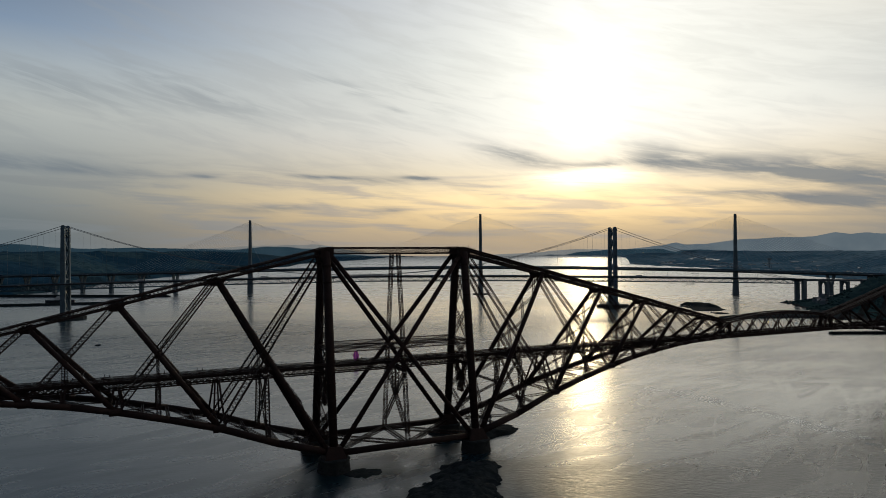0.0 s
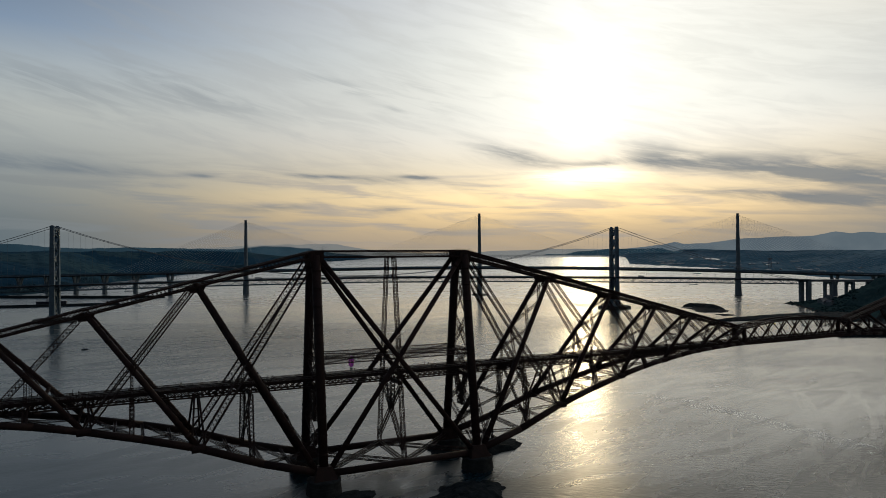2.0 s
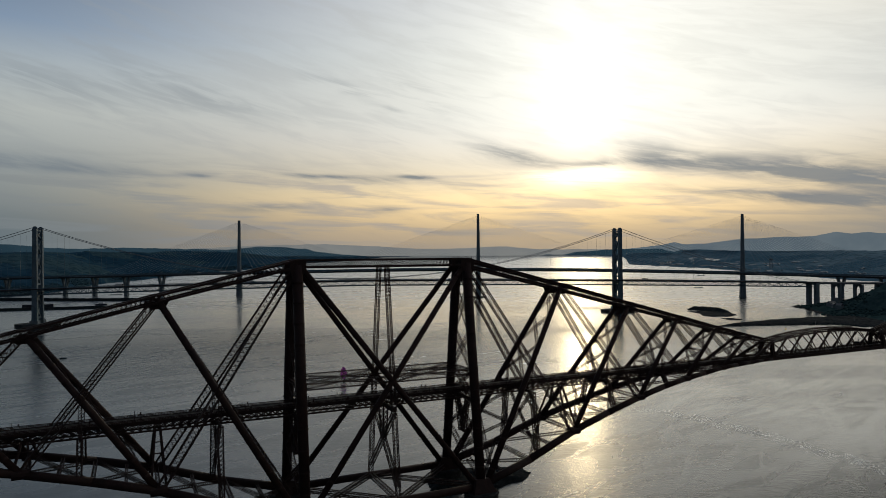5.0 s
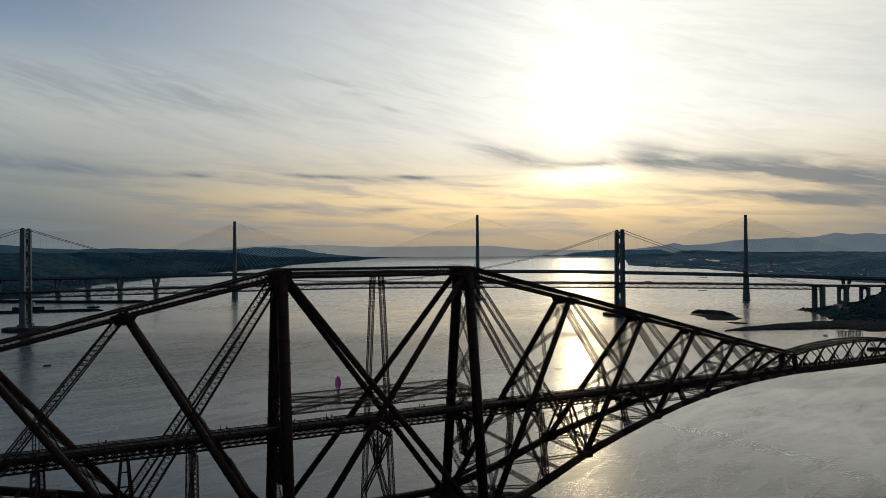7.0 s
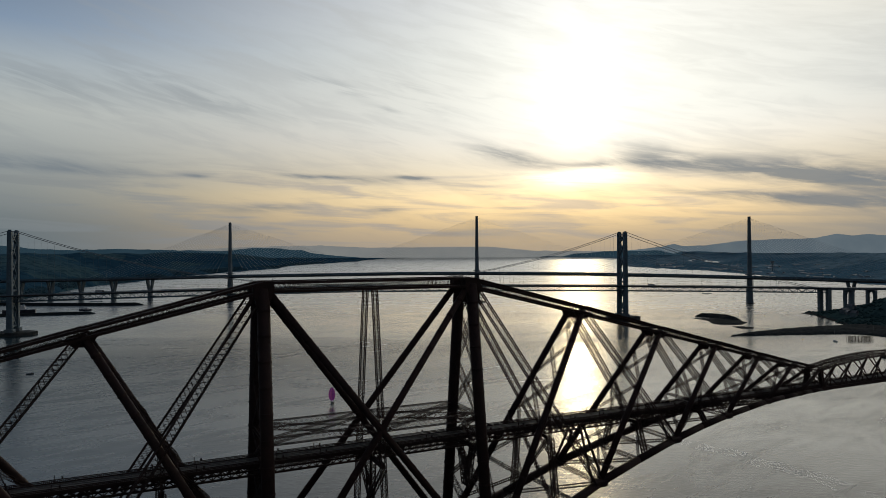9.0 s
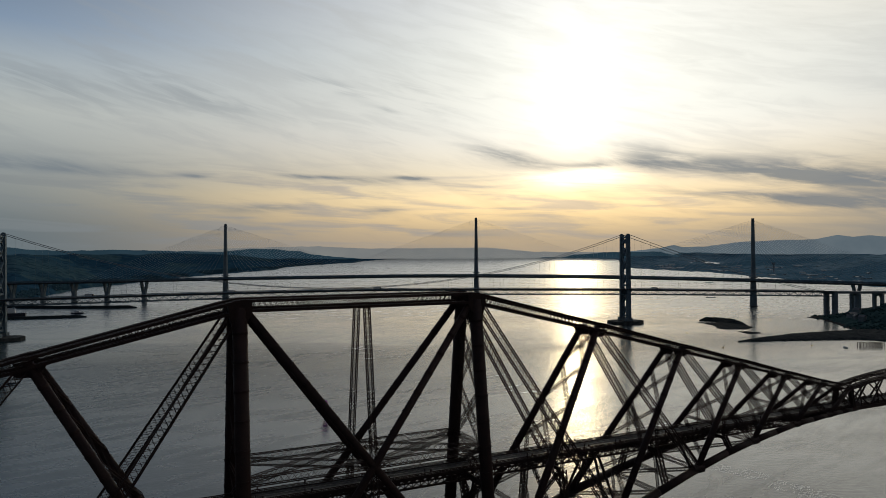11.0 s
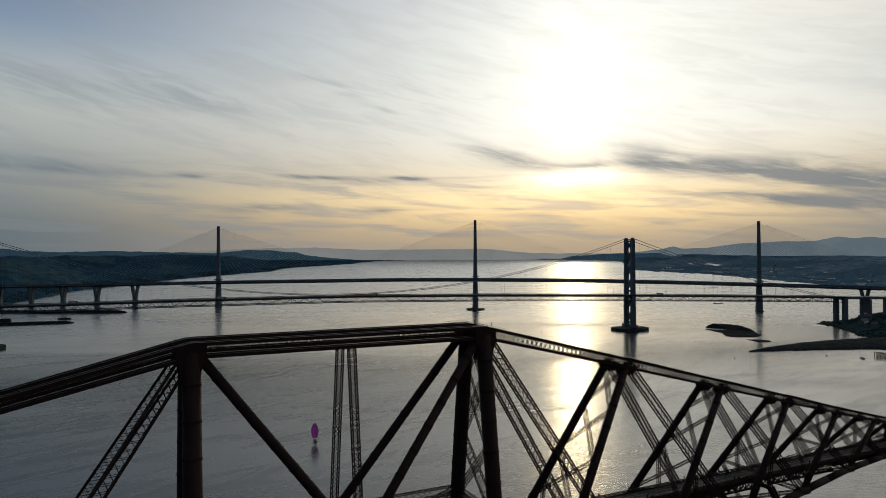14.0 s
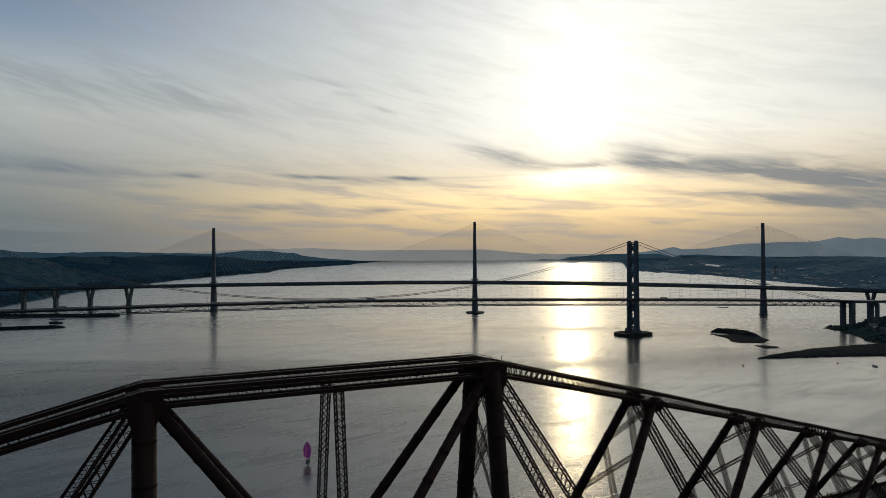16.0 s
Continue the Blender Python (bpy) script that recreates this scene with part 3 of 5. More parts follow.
def arm(bridge, x0, sgn):
    """One cantilever arm, from the tower columns at x0 outwards."""
    for side in (-1, 1):
        T = [Vector((x0 + sgn * s, side * top_y(s), z)) for s, z in zip(NODE_S, TOP)]
        B = [Vector((x0 + sgn * s, side * bottom_y(s), z)) for s, z in zip(NODE_S, BOTTOM)]
        for i in range(6):
            f0, f1 = i / 6, (i + 1) / 6
            lattice_part("top_chord", bridge, T[i] + Vector((0, 0, 0.2)), T[i + 1] + Vector((0, 0, 0.2)), 2.6 - 0.9 * f0, 2.95 - 0.9 * f0, 0.80 - 0.28 * f0, 0.12, 1.7,
                         wide1=2.6 - 0.9 * f1, deep1=2.55 - 0.9 * f1)
            sm = (NODE_S[i] + NODE_S[i + 1]) / 2
            C = Vector((x0 + sgn * sm, side * bottom_y(sm), bottom_z(sm)))
            fm = (f0 + f1) / 2
            part("bottom_chord", Geo().tube(B[i], C, 1.85 - 0.95 * f0, 1.85 - 0.95 * fm, 18), STEEL, bridge, smooth=True)
            part("bottom_chord", Geo().tube(C, B[i + 1], 1.85 - 0.95 * fm, 1.85 - 0.95 * f1, 18), STEEL, bridge, smooth=True)
            foot, head, rf, rh = B[i] + Vector((sgn * (2.6 if i == 0 else 0), 0, 0)), T[i + 1], 1.45 - 0.70 * f0, 1.28 - 0.62 * f0
            strut = part("strut", Geo().tube(foot, head, rf, rh, 20), STEEL, bridge, smooth=True)
            joint_bands(strut, foot, head, rf, rh)
            lattice_part("tie", bridge, T[i], B[i + 1], 2.0 - 0.9 * f0, 2.7 - 1.3 * f0, 0.38 - 0.20 * f0, 0.13 - 0.065 * f0, 2.0 - 0.6 * f0)
            g = 2.1 - 1.0 * f1
            part("gusset", Geo().prism([T[i + 1] + Vector((dx * g, side * 0.3, dz * g)) for dx, dz in ((-2.4, 0.4 * sgn - 0.2), (2.4, -0.4 * sgn - 0.2), (1.3, -1.9), (-1.3, -1.9))],
                                       [T[i + 1] + Vector((dx * g, side * -0.9, dz * g)) for dx, dz in ((-2.4, 0.4 * sgn - 0.2), (2.4, -0.4 * sgn - 0.2), (1.3, -1.9), (-1.3, -1.9))]), STEEL, bridge)
            part("node_joint", Geo().tube(B[i + 1] - Vector((3.0 * g / 2, 0, 0)), B[i + 1] + Vector((3.0 * g / 2, 0, 0)), 1.25 * g * 0.8, n=10), STEEL, bridge)
        # End post
        lattice_part("end_post", bridge, B[6], T[6], 1.4, 1.4, 0.5, 0.14, 1.4)
    for i in range(6):
        s0, s1 = NODE_S[i], NODE_S[i + 1]
        def strut_at(f, side):
            return Vector((x0 + sgn * (s0 + (s1 - s0) * f), side * (bottom_y(s0) + (top_y(s1) - bottom_y(s0)) * f), BOTTOM[i] + (TOP[i + 1] - BOTTOM[i]) * f))
        # Wind bracing between the pair of struts
        cuts = ((0.10, 0.30, 0.50, 0.68, 0.84, 0.98), (0.12, 0.38, 0.63, 0.84, 0.98), (0.10, 0.40, 0.68, 0.95), (0.15, 0.55, 0.93), (0.2, 0.92), (0.2, 0.92))[i]
        size = 1.35 - 0.10 * i
        for f0, f1 in zip(cuts, cuts[1:]):
            for side in (-1, 1):
                lattice_part("wind_brace", bridge, strut_at(f0, side), strut_at(f1, -side), size, size * 0.7, 0.16 - 0.011 * i, 0.09 - 0.007 * i, size, across=(1, 0, 0))
        for f in cuts[1:2]:
            lattice_part("cross_girder", bridge, strut_at(f, -1), strut_at(f, 1), size, size * 0.7, 0.16 - 0.011 * i, 0.09 - 0.007 * i, size, across=(1, 0, 0))
        # Lateral bracing between the bottom chords
        def chord_at(s, side):
            return Vector((x0 + sgn * s, side * bottom_y(s), bottom_z(s)))
        halves = (s0, (s0 + s1) / 2, s1) if i < 2 else (s0, s1)
        for a, b in zip(halves, halves[1:]):
            for side in (-1, 1):
                lattice_part("lateral_brace", bridge, chord_at(a, side), chord_at(b, -side), 1.2 - 0.08 * i, 1.0 - 0.07 * i, 0.19, 0.09, 1.5 - 0.1 * i, across=(0, 0, 1))
            if i < 2:
                lattice_part("cross_girder", bridge, chord_at((a + b) / 2, -1), chord_at((a + b) / 2, 1), 1.2, 1.0, 0.2, 0.1, 1.5, across=(0, 0, 1))
            lattice_part("cross_girder", bridge, chord_at(b, -1), chord_at(b, 1), 1.6 - 0.12 * i, 1.3 - 0.1 * i, 0.20, 0.11, 1.8 - 0.12 * i, across=(0, 0, 1))
        # Where tie and strut cross, a lattice post holds the viaduct
        dz0, dz1 = TOP[i] - BOTTOM[i], TOP[i + 1] - BOTTOM[i + 1]
        fx = dz0 / (dz0 + dz1)
        sx = s0 + (s1 - s0) * fx
        zx = BOTTOM[i] + (TOP[i + 1] - BOTTOM[i]) * fx
        yx = bottom_y(s0) + (top_y(s1) - bottom_y(s0)) * fx
        if i < 3:
            for side in (-1, 1):
                foot = chord_at(sx, side)
                if RAIL_Z - 3 - foot.z > 2:
                    lattice_part("viaduct_post", bridge, foot, (x0 + sgn * sx, side * (yx if i else 12.0), RAIL_Z - 3), 1.9 - 0.3 * i, 1.9 - 0.3 * i, 0.32 + 0.12 * i, 0.18, 1.7, across=(1, 0, 0))
                if zx > RAIL_Z:
                    lattice_part("hanger_post", bridge, (x0 + sgn * sx, side * (yx if i else 12.0), RAIL_Z - 3), (x0 + sgn * sx, side * yx, zx), 1.0, 1.0, 0.15, 0.08, 1.2, across=(1, 0, 0))
            if i == 0:
                for side in (-1, 1):
                    lattice_part("trestle_brace", bridge, chord_at(sx, side), (x0 + sgn * sx, -side * 11.0, RAIL_Z - 3.2), 1.0, 1.0, 0.22, 0.11, 1.6, across=(1, 0, 0))
            part("bracket", Geo().bar((x0 + sgn * sx, -yx, RAIL_Z - 3.3), (x0 + sgn * sx, yx, RAIL_Z - 3.3), 0.8, 1.3), STEEL, bridge)
        # Trestle at each bottom node
        foot_z = BOTTOM[i + 1] + 0.6
        if RAIL_Z - 3.2 - foot_z > 2.5:
            for side in (-1, 1):
                for lean in (-1, 1):
                    part("trestle_leg", Geo().bar((x0 + sgn * s1 + lean * 2.6, side * bottom_y(s1) * 0.9, foot_z), (x0 + sgn * s1 + lean * 0.9, side * 3.4, RAIL_Z - 3.2), 0.75), STEEL, bridge)
                part("trestle_tie", Geo().bar((x0 + sgn * s1 - 1.9, side * (bottom_y(s1) * 0.45 + 1.7), foot_z + 0.5 * (RAIL_Z - foot_z)), (x0 + sgn * s1 + 1.9, side * (bottom_y(s1) * 0.45 + 1.7), foot_z + 0.5 * (RAIL_Z - foot_z)), 0.4), STEEL, bridge)


def column_y(z): return 18.3 + (5.03 - 18.3) * (z - BASE_Z) / (TOP_Z - BASE_Z)


def portal(bridge, x):
    """A pair of leaning columns with their cross bracing, bases and caps."""
    for side in (-1, 1):
        b, t = Vector((x, side * 18.3, BASE_Z)), Vector((x, side * 5.03, TOP_Z + 0.6))
        col = part("column", Geo().tube(b, t - Vector((0, 0, 1.0)), 2.1, 2.22, 24), STEEL, bridge, smooth=True)
        for k in range(1, 12):
            c = b.lerp(t, k / 12)
            part("stiffening_ring", Geo().tube(c - (t - b).normalized() * 0.25, c + (t - b).normalized() * 0.25, 2.3, n=24), STEEL, col)
        part("skewback", Geo().prism([(x + dx * 5.6, side * 18.3 + dy * 4.2, 6.4) for dx, dy in ((-1, -1), (1, -1), (1, 1), (-1, 1))],
                                     [(x + dx * 3.4, side * 18.0 + dy * 2.3, 12.0) for dx, dy in ((-1, -1), (1, -1), (1, 1), (-1, 1))]), STEEL, bridge)
        o = 1 if x > 0 else -1
        face = [(o * 2.15, -6.2), (o * 3.2, -2.4), (o * 3.5, 1.22), (0, 2.02), (-o * 3.5, 2.02), (-o * 3.4, -1.9), (-o * 2.15, -4.6)]
        part("column_cap", Geo().prism([(x + dx, side * 5.03 - 1.75, TOP_Z + dz) for dx, dz in face], [(x + dx, side * 5.03 + 1.75, TOP_Z + dz) for dx, dz in face]), STEEL, bridge)
        for y in ((side * 5.03 - 1.5, side * 5.03 + 1.5) if x == HALF else ()):
            rail = part("handrail", Geo().bar((x - o * 6.0, y, TOP_Z + 2.55), (x - o * 0.4, y, TOP_Z + 2.62), 0.07).bar((x - o * 0.2, y, TOP_Z + 2.6), (x + o * 6.4, y, TOP_Z + 1.1), 0.07), STEEL, bridge)
            for dx, zf in ((-5.4, 1.2), (-3.0, 1.7), (-0.6, 1.7), (2.0, 1.2), (4.2, 0.4), (6.2, 0.0)):
                part("rail_post", Geo().bar((x + o * dx, y, TOP_Z + zf), (x + o * (dx + 0.15), y, TOP_Z + (2.65 if dx < 0 else 2.6 - 0.225 * dx)), 0.09), STEEL, rail)
    part("top_tie", Geo().bar((x, -3.2, TOP_Z + 0.1), (x, 3.2, TOP_Z + 0.1), 2.0, 1.8), STEEL, bridge)
    levels = (109.0, 96.0, 76.5, 58.5, 46.5, 29.0, 12.0)
    for z0, z1 in zip(levels, levels[1:]):
        for side in (-1, 1):
            lattice_part("portal_brace", bridge, (x, side * (column_y(z0) - 1), z0), (x, -side * (column_y(z1) - 1), z1), 2.3, 1.0, 0.17, 0.11, 1.5, across=(1, 0, 0))
    # Lattice trestle that carries the viaduct between the columns
    for side in (-1, 1):
        lattice_part("trestle_leg", bridge, (x, side * 5.4, 45.5), (x, side * 1.3, 29.0), 1.9, 1.6, 0.30, 0.16, 1.6, across=(0, 1, 0))
        lattice_part("trestle_brace", bridge, (x, side * 4.6, 45.0), (x, -side * 1.6, 30.5), 0.9, 1.2, 0.20, 0.12, 1.3, across=(0, 1, 0))
    part("trestle_tie", Geo().bar((x, -2.4, 29.2), (x, 2.4, 29.2), 0.9, 0.9), STEEL, bridge)
    for z in (58.5,):
        lattice_part("cross_girder", bridge, (x, -column_y(z), z), (x, column_y(z), z), 1.6, 1.5, 0.20, 0.11, 1.8, across=(1, 0, 0))
    part("bracket", Geo().bar((x, -column_y(46), 45.6), (x, column_y(46), 45.6), 1.2, 1.8), STEEL, bridge)


def tower(bridge, xa, xb):
    """Two portals joined by chords and crossed tubes."""
    mid = (xa + xb) / 2
    for x in (xa, xb):
        portal(bridge, x)
    for side in (-1, 1):
        lattice_part("top_chord", bridge, (xa, side * 5.03, TOP_Z + 0.2), (xb, side * 5.03, TOP_Z + 0.2), 2.6, 2.95, 0.80, 0.12, 1.7)
        part("bottom_chord", Geo().tube((xa, side * 18.3, BASE_Z - 0.3), (xb, side * 18.3, BASE_Z - 0.3), 1.65, n=18), STEEL, bridge, smooth=True)
        for a, b in ((xa, xb), (xb, xa)):
            foot, head = Vector((a + (2.0 if b > a else -2.0), side * 18.3, BASE_Z)), Vector((b + (1.2 if a > b else -1.2), side * 5.03, TOP_Z - 0.6))
            strut = part("strut", Geo().tube(foot, head, 1.28, 1.22, 20), STEEL, bridge, smooth=True)
            joint_bands(strut, foot, head, 1.28, 1.22)
        zc = (TOP_Z + BASE_Z) / 2
        lattice_part("hanger_post", bridge, (mid, side * 5.03, TOP_Z - 1.5), (mid, side * column_y(zc), zc), 1.7, 1.9, 0.24, 0.14, 1.5, across=(1, 0, 0))
        lattice_part("viaduct_post", bridge, (mid, side * column_y(zc), zc), (mid, side * 18.3, BASE_Z), 1.8, 1.8, 0.24, 0.14, 1.6, across=(1, 0, 0))
        lattice_part("trestle_brace", bridge, (mid, side * column_y(44), 44.5), (mid, -side * 17.5, 13.5), 1.6, 1.6, 0.32, 0.12, 2.3, across=(1, 0, 0))
        # Level bracing half-way up
        lattice_part("wind_girder", bridge, (xa, side * column_y(58.5), 58.5), (xb, side * column_y(58.5), 58.5), 2.4, 1.6, 0.22, 0.13, 2.0, across=(0, 0, 1))
        for a, b in ((xa, mid), (xb, mid)):
            lattice_part("wind_brace", bridge, (a, side * column_y(58.5), 58.5), (b, -side * column_y(58.5), 58.5), 2.2, 1.5, 0.20, 0.12, 2.0, across=(0, 0, 1))
            lattice_part("lateral_brace", bridge, (a, side * 18.0, BASE_Z), (b, -side * 18.0, BASE_Z), 1.7, 1.7, 0.34, 0.14, 2.4, across=(0, 0, 1))
    lattice_part("trestle_frame", bridge, (mid, 0, 45.5), (mid, 0, 30.0), 6.0, 2.2, 0.40, 0.24, 2.1, wide1=2.4, deep1=1.6)
    lattice_part("cross_girder", bridge, (mid, -18.3, BASE_Z), (mid, 18.3, BASE_Z), 1.7, 1.7, 0.34, 0.14, 2.4, across=(0, 0, 1))
    part("bracket", Geo().bar((mid, -column_y(46), 45.6), (mid, column_y(46), 45.6), 1.2, 1.8), STEEL, bridge)


def viaduct(bridge, xa, xb):
    """The railway deck on two lattice girders, with tracks and lattice parapets."""
    n = round((xb - xa) / 40)
    for k in range(n):
        a, b = xa + (xb - xa) * k / n, xa + (xb - xa) * (k + 1) / n
        depth = 2.3 if a > HALF + 140 or b < -HALF - 140 else 4.1        # shallow between the outer chords
        deck = part("viaduct_deck", Geo().bar((a, 0, RAIL_Z - 0.25), (b, 0, RAIL_Z - 0.25), 8.6, 0.4), BALLAST, bridge, "ballasted track deck")
        for side in (-1, 1):
            g = part("girder_top_boom", Geo().bar((a, side * 2.6, RAIL_Z - 1.0), (b, side * 2.6, RAIL_Z - 1.0), 0.8, 0.9), STEEL, bridge)
            part("girder_bottom_boom", Geo().bar((a, side * 2.6, RAIL_Z - depth), (b, side * 2.6, RAIL_Z - depth), 0.8, 0.6), STEEL, bridge)
            web = Geo()
            m = round((b - a) / 2.9)
            for i in range(m):
                u0, u1 = a + (b - a) * i / m, a + (b - a) * (i + 1) / m
                web.bar((u0, side * 2.6, RAIL_Z - 1.3), (u1, side * 2.6, RAIL_Z - depth + 0.2), 0.32)
                web.bar((u0, side * 2.6, RAIL_Z - depth + 0.2), (u1, side * 2.6, RAIL_Z - 1.3), 0.32)
                web.bar((u0, side * 2.6, RAIL_Z - 1.3), (u0, side * 2.6, RAIL_Z - depth + 0.2), 0.34)
            tagged(part("lacing", web, LACING, g), kind="stuff")
            rail = part("parapet_rail", Geo().bar((a, side * 4.4, RAIL_Z + 1.05), (b, side * 4.4, RAIL_Z + 1.05), 0.26), STEEL, bridge)
            part("edge_girder", Geo().bar((a, side * 4.4, RAIL_Z - 0.1), (b, side * 4.4, RAIL_Z - 0.1), 0.3, 0.8), STEEL, bridge)
            bars = Geo()
            m = round((b - a) / 1.1)
            for i in range(m):
                u0, u1 = a + (b - a) * i / m, a + (b - a) * (i + 1) / m
                bars.bar((u0, side * 4.4, RAIL_Z + 0.2), (u1, side * 4.4, RAIL_Z + 1.0), 0.13)
                bars.bar((u1, side * 4.4, RAIL_Z + 0.2), (u0, side * 4.4, RAIL_Z + 1.0), 0.13)
            bars.bar((a, side * 4.4, RAIL_Z + 0.6), (b, side * 4.4, RAIL_Z + 0.6), 0.2)
            tagged(part("lacing", bars, LACING, rail), kind="stuff")
            for gauge in (1.15, 2.65):
                part("rail", Geo().bar((a, side * gauge, RAIL_Z + 0.05), (b, side * gauge, RAIL_Z + 0.05), 0.14, 0.2), RAIL, deck)
            for u in (a + 9, a + 24):
                part("walkway_post", Geo().bar((u, side * 4.5, RAIL_Z), (u, side * 4.5, RAIL_Z + 2.4), 0.24), STEEL, bridge)
                part("signal_box", Geo().bar((u + 2.2, side * 4.5, RAIL_Z + 1.0), (u + 2.2, side * 4.5, RAIL_Z + 1.9), 0.5, 0.4), STEEL, bridge)
        for u in (a, (a + b) / 2):
            part("cross_girder", Geo().bar((u, -4, RAIL_Z - 0.8), (u, 4, RAIL_Z - 0.8), 0.5, 0.8), STEEL, bridge)


def suspended_span(bridge, xa, xb):
    """The bow-topped girder hung between two cantilevers."""
    n = 8
    def zt(f): return 58.5 + 4.3 * (1 - (2 * f - 1) ** 2)
    for side in (-1, 1):
        T = [Vector((xa + (xb - xa) * k / n, side * 3.35, zt(k / n))) for k in range(n + 1)]
        B = [Vector((xa + (xb - xa) * k / n, side * 4.9, 48.7)) for k in range(n + 1)]
        for k in range(n):
            lattice_part("top_chord", bridge, T[k], T[k + 1], 1.2, 1.5, 0.5, 0.14, 1.6)
            part("bottom_chord", Geo().bar(B[k], B[k + 1], 1.2, 1.5), STEEL, bridge)
            M = (T[k] + T[k + 1]) / 2
            N = (B[k] + B[k + 1]) / 2
            part("strut", Geo().bar(B[k], T[k + 1], 0.62), STEEL, bridge)
            part("tie", Geo().bar(T[k], B[k + 1], 0.48), STEEL, bridge)
            part("tie", Geo().bar(N, M.lerp(N, 0.5), 0.35), STEEL, bridge)
        for k in (0, n):
            part("end_post", Geo().bar(B[k], T[k], 1.1), STEEL, bridge)
    for k in range(1, n):
        f = k / n
        x = xa + (xb - xa) * f
        part("cross_girder", Geo().bar((x, -3.35, zt(f)), (x, 3.35, zt(f)), 0.5), STEEL, bridge)
        part("cross_girder", Geo().bar((x, -4.9, 48.5), (x, 4.9, 48.5), 0.6, 0.9), STEEL, bridge)
        if k < n:
            part("wind_brace", Geo().bar((x, -3.35, zt(f)), (xa + (xb - xa) * (f + 1 / n), 3.35, zt(f + 1 / n)), 0.35), STEEL, bridge)


def masonry_pier(x, y):
    """A round granite pier with a coping, its courses stepped."""
    pier = thing("bridge_pier", "round tapering granite pier under the railway bridge", "bridge pier", "railway bridge piers", at=(x, y, 0))
    rings, z = [(9.0, -5.5)], -5.5
    for k in range(9):
        r = 8.9 - 0.17 * k
        rings += [(r, z + 0.06), (r, z + 1.16), (r - 0.12, z + 1.2)]
        z += 1.2
    part("shaft", Geo().lathe((0, 0, 0), rings, 28), GRANITE, pier)
    part("coping", Geo().lathe((0, 0, 0), [(7.5, z), (7.85, z + 0.1), (7.85, z + 0.9), (7.4, z + 1.1)], 28), GRANITE, pier)
    return pier


rail_bridge = thing("railway_bridge", "red-oxide steel cantilever railway bridge of tubes and lattice girders", "bridge")
tower(rail_bridge, -HALF, HALF)
arm(rail_bridge, HALF, 1)
arm(rail_bridge, -HALF, -1)
suspended_span(rail_bridge, HALF + ARM, HALF + ARM + 106.7)
NORTH = HALF + ARM + 106.7 + ARM
arm(rail_bridge, NORTH, -1)
tower(rail_bridge, NORTH, NORTH + 44.2)
viaduct(rail_bridge, -HALF - ARM, NORTH + 44.2)
for px in (-HALF, HALF, NORTH, NORTH + 44.2):
    for py in (-18.3, 18.3):
        masonry_pier(px, py)


# ---- water ----
ORIGIN = Vector((-43.0, -148.0, 0))


def water_z(r):
    """Beyond 3 km the sheet lifts, so that the far reach ends at the skyline."""
    return 0.0 if r < 3000 else 100.0 * ((r - 3000) / 1850.0) ** 1.5


def polar(az, r, z):
    return (ORIGIN.x + r * math.sin(radians(az)), ORIGIN.y + r * math.cos(radians(az)), z)


def make_water():
    g = Geo()
    radii = [0, 60, 150, 300, 600, 1000, 1500, 2100, 2600, 3000] + [3000 + 92.5 * k for k in range(1, 21)]
    n = 180
    for r in radii:
        for k in range(n):
            g.verts.append(polar(360 * k / n, max(r, 0.5), water_z(r)))
    for j in range(len(radii) - 1):
        for k in range(n):
            k2 = (k + 1) % n
            g.faces.append((j * n + k, j * n + k2, (j + 1) * n + k2, (j + 1) * n + k))
    g.faces.append(tuple(range(n))[::-1])
    ob = part("water", g, WATER, None, "", smooth=True)
    tagged(ob, "calm grey estuary water with wind lanes and sun glitter", "water", kind="structure")


make_water()


# ---- land ----
def ridge(x, y, seed, size, octaves=5):
    return noise.fractal(Vector((x / size, y / size, seed)), 0.9, 2.1, octaves)


def land_sheet(name, label, azs, shore, depth_rows, material=LAND, step=0.25):
    """Land behind a shore given by azimuth; depth_rows: (metres behind the shore, height above the water there)."""
    g = Geo()
    n = int((azs[1] - azs[0]) / step)
    rows = []
    for k in range(n + 1):
        az = azs[0] + (azs[1] - azs[0]) * k / n
        r0 = float(np.interp(az, *zip(*shore))) * (1 + 0.012 * ridge(az * 10, 0, 3.0, 7.0))
        col = []
        for d, h in depth_rows:
            r = min(r0 + d, 4860)
            hh = h(az) if callable(h) else h
            x, y, _ = polar(az, r, 0)
            wob = ridge(x, y, 1.7, 420.0) * min(0.25 * hh, 13) + ridge(x, y, 6.0, 60.0) * min(hh, 30) * 0.09
            col.append(polar(az, r, max(water_z(r0) + hh, water_z(r) + 1.0 + 0.12 * hh if d > 0 else -99) + (wob if d > 0 else 0)))
        rows.append(col)
    m = len(depth_rows)
    for col in rows:
        g.verts += col
    for k in range(n):
        for j in range(m - 1):
            g.faces.append((k * m + j, k * m + j + 1, (k + 1) * m + j + 1, (k + 1) * m + j))
    ob = part(name, g, material, None, smooth=True)
    tagged(ob, label, "land", kind="structure")
    return rows


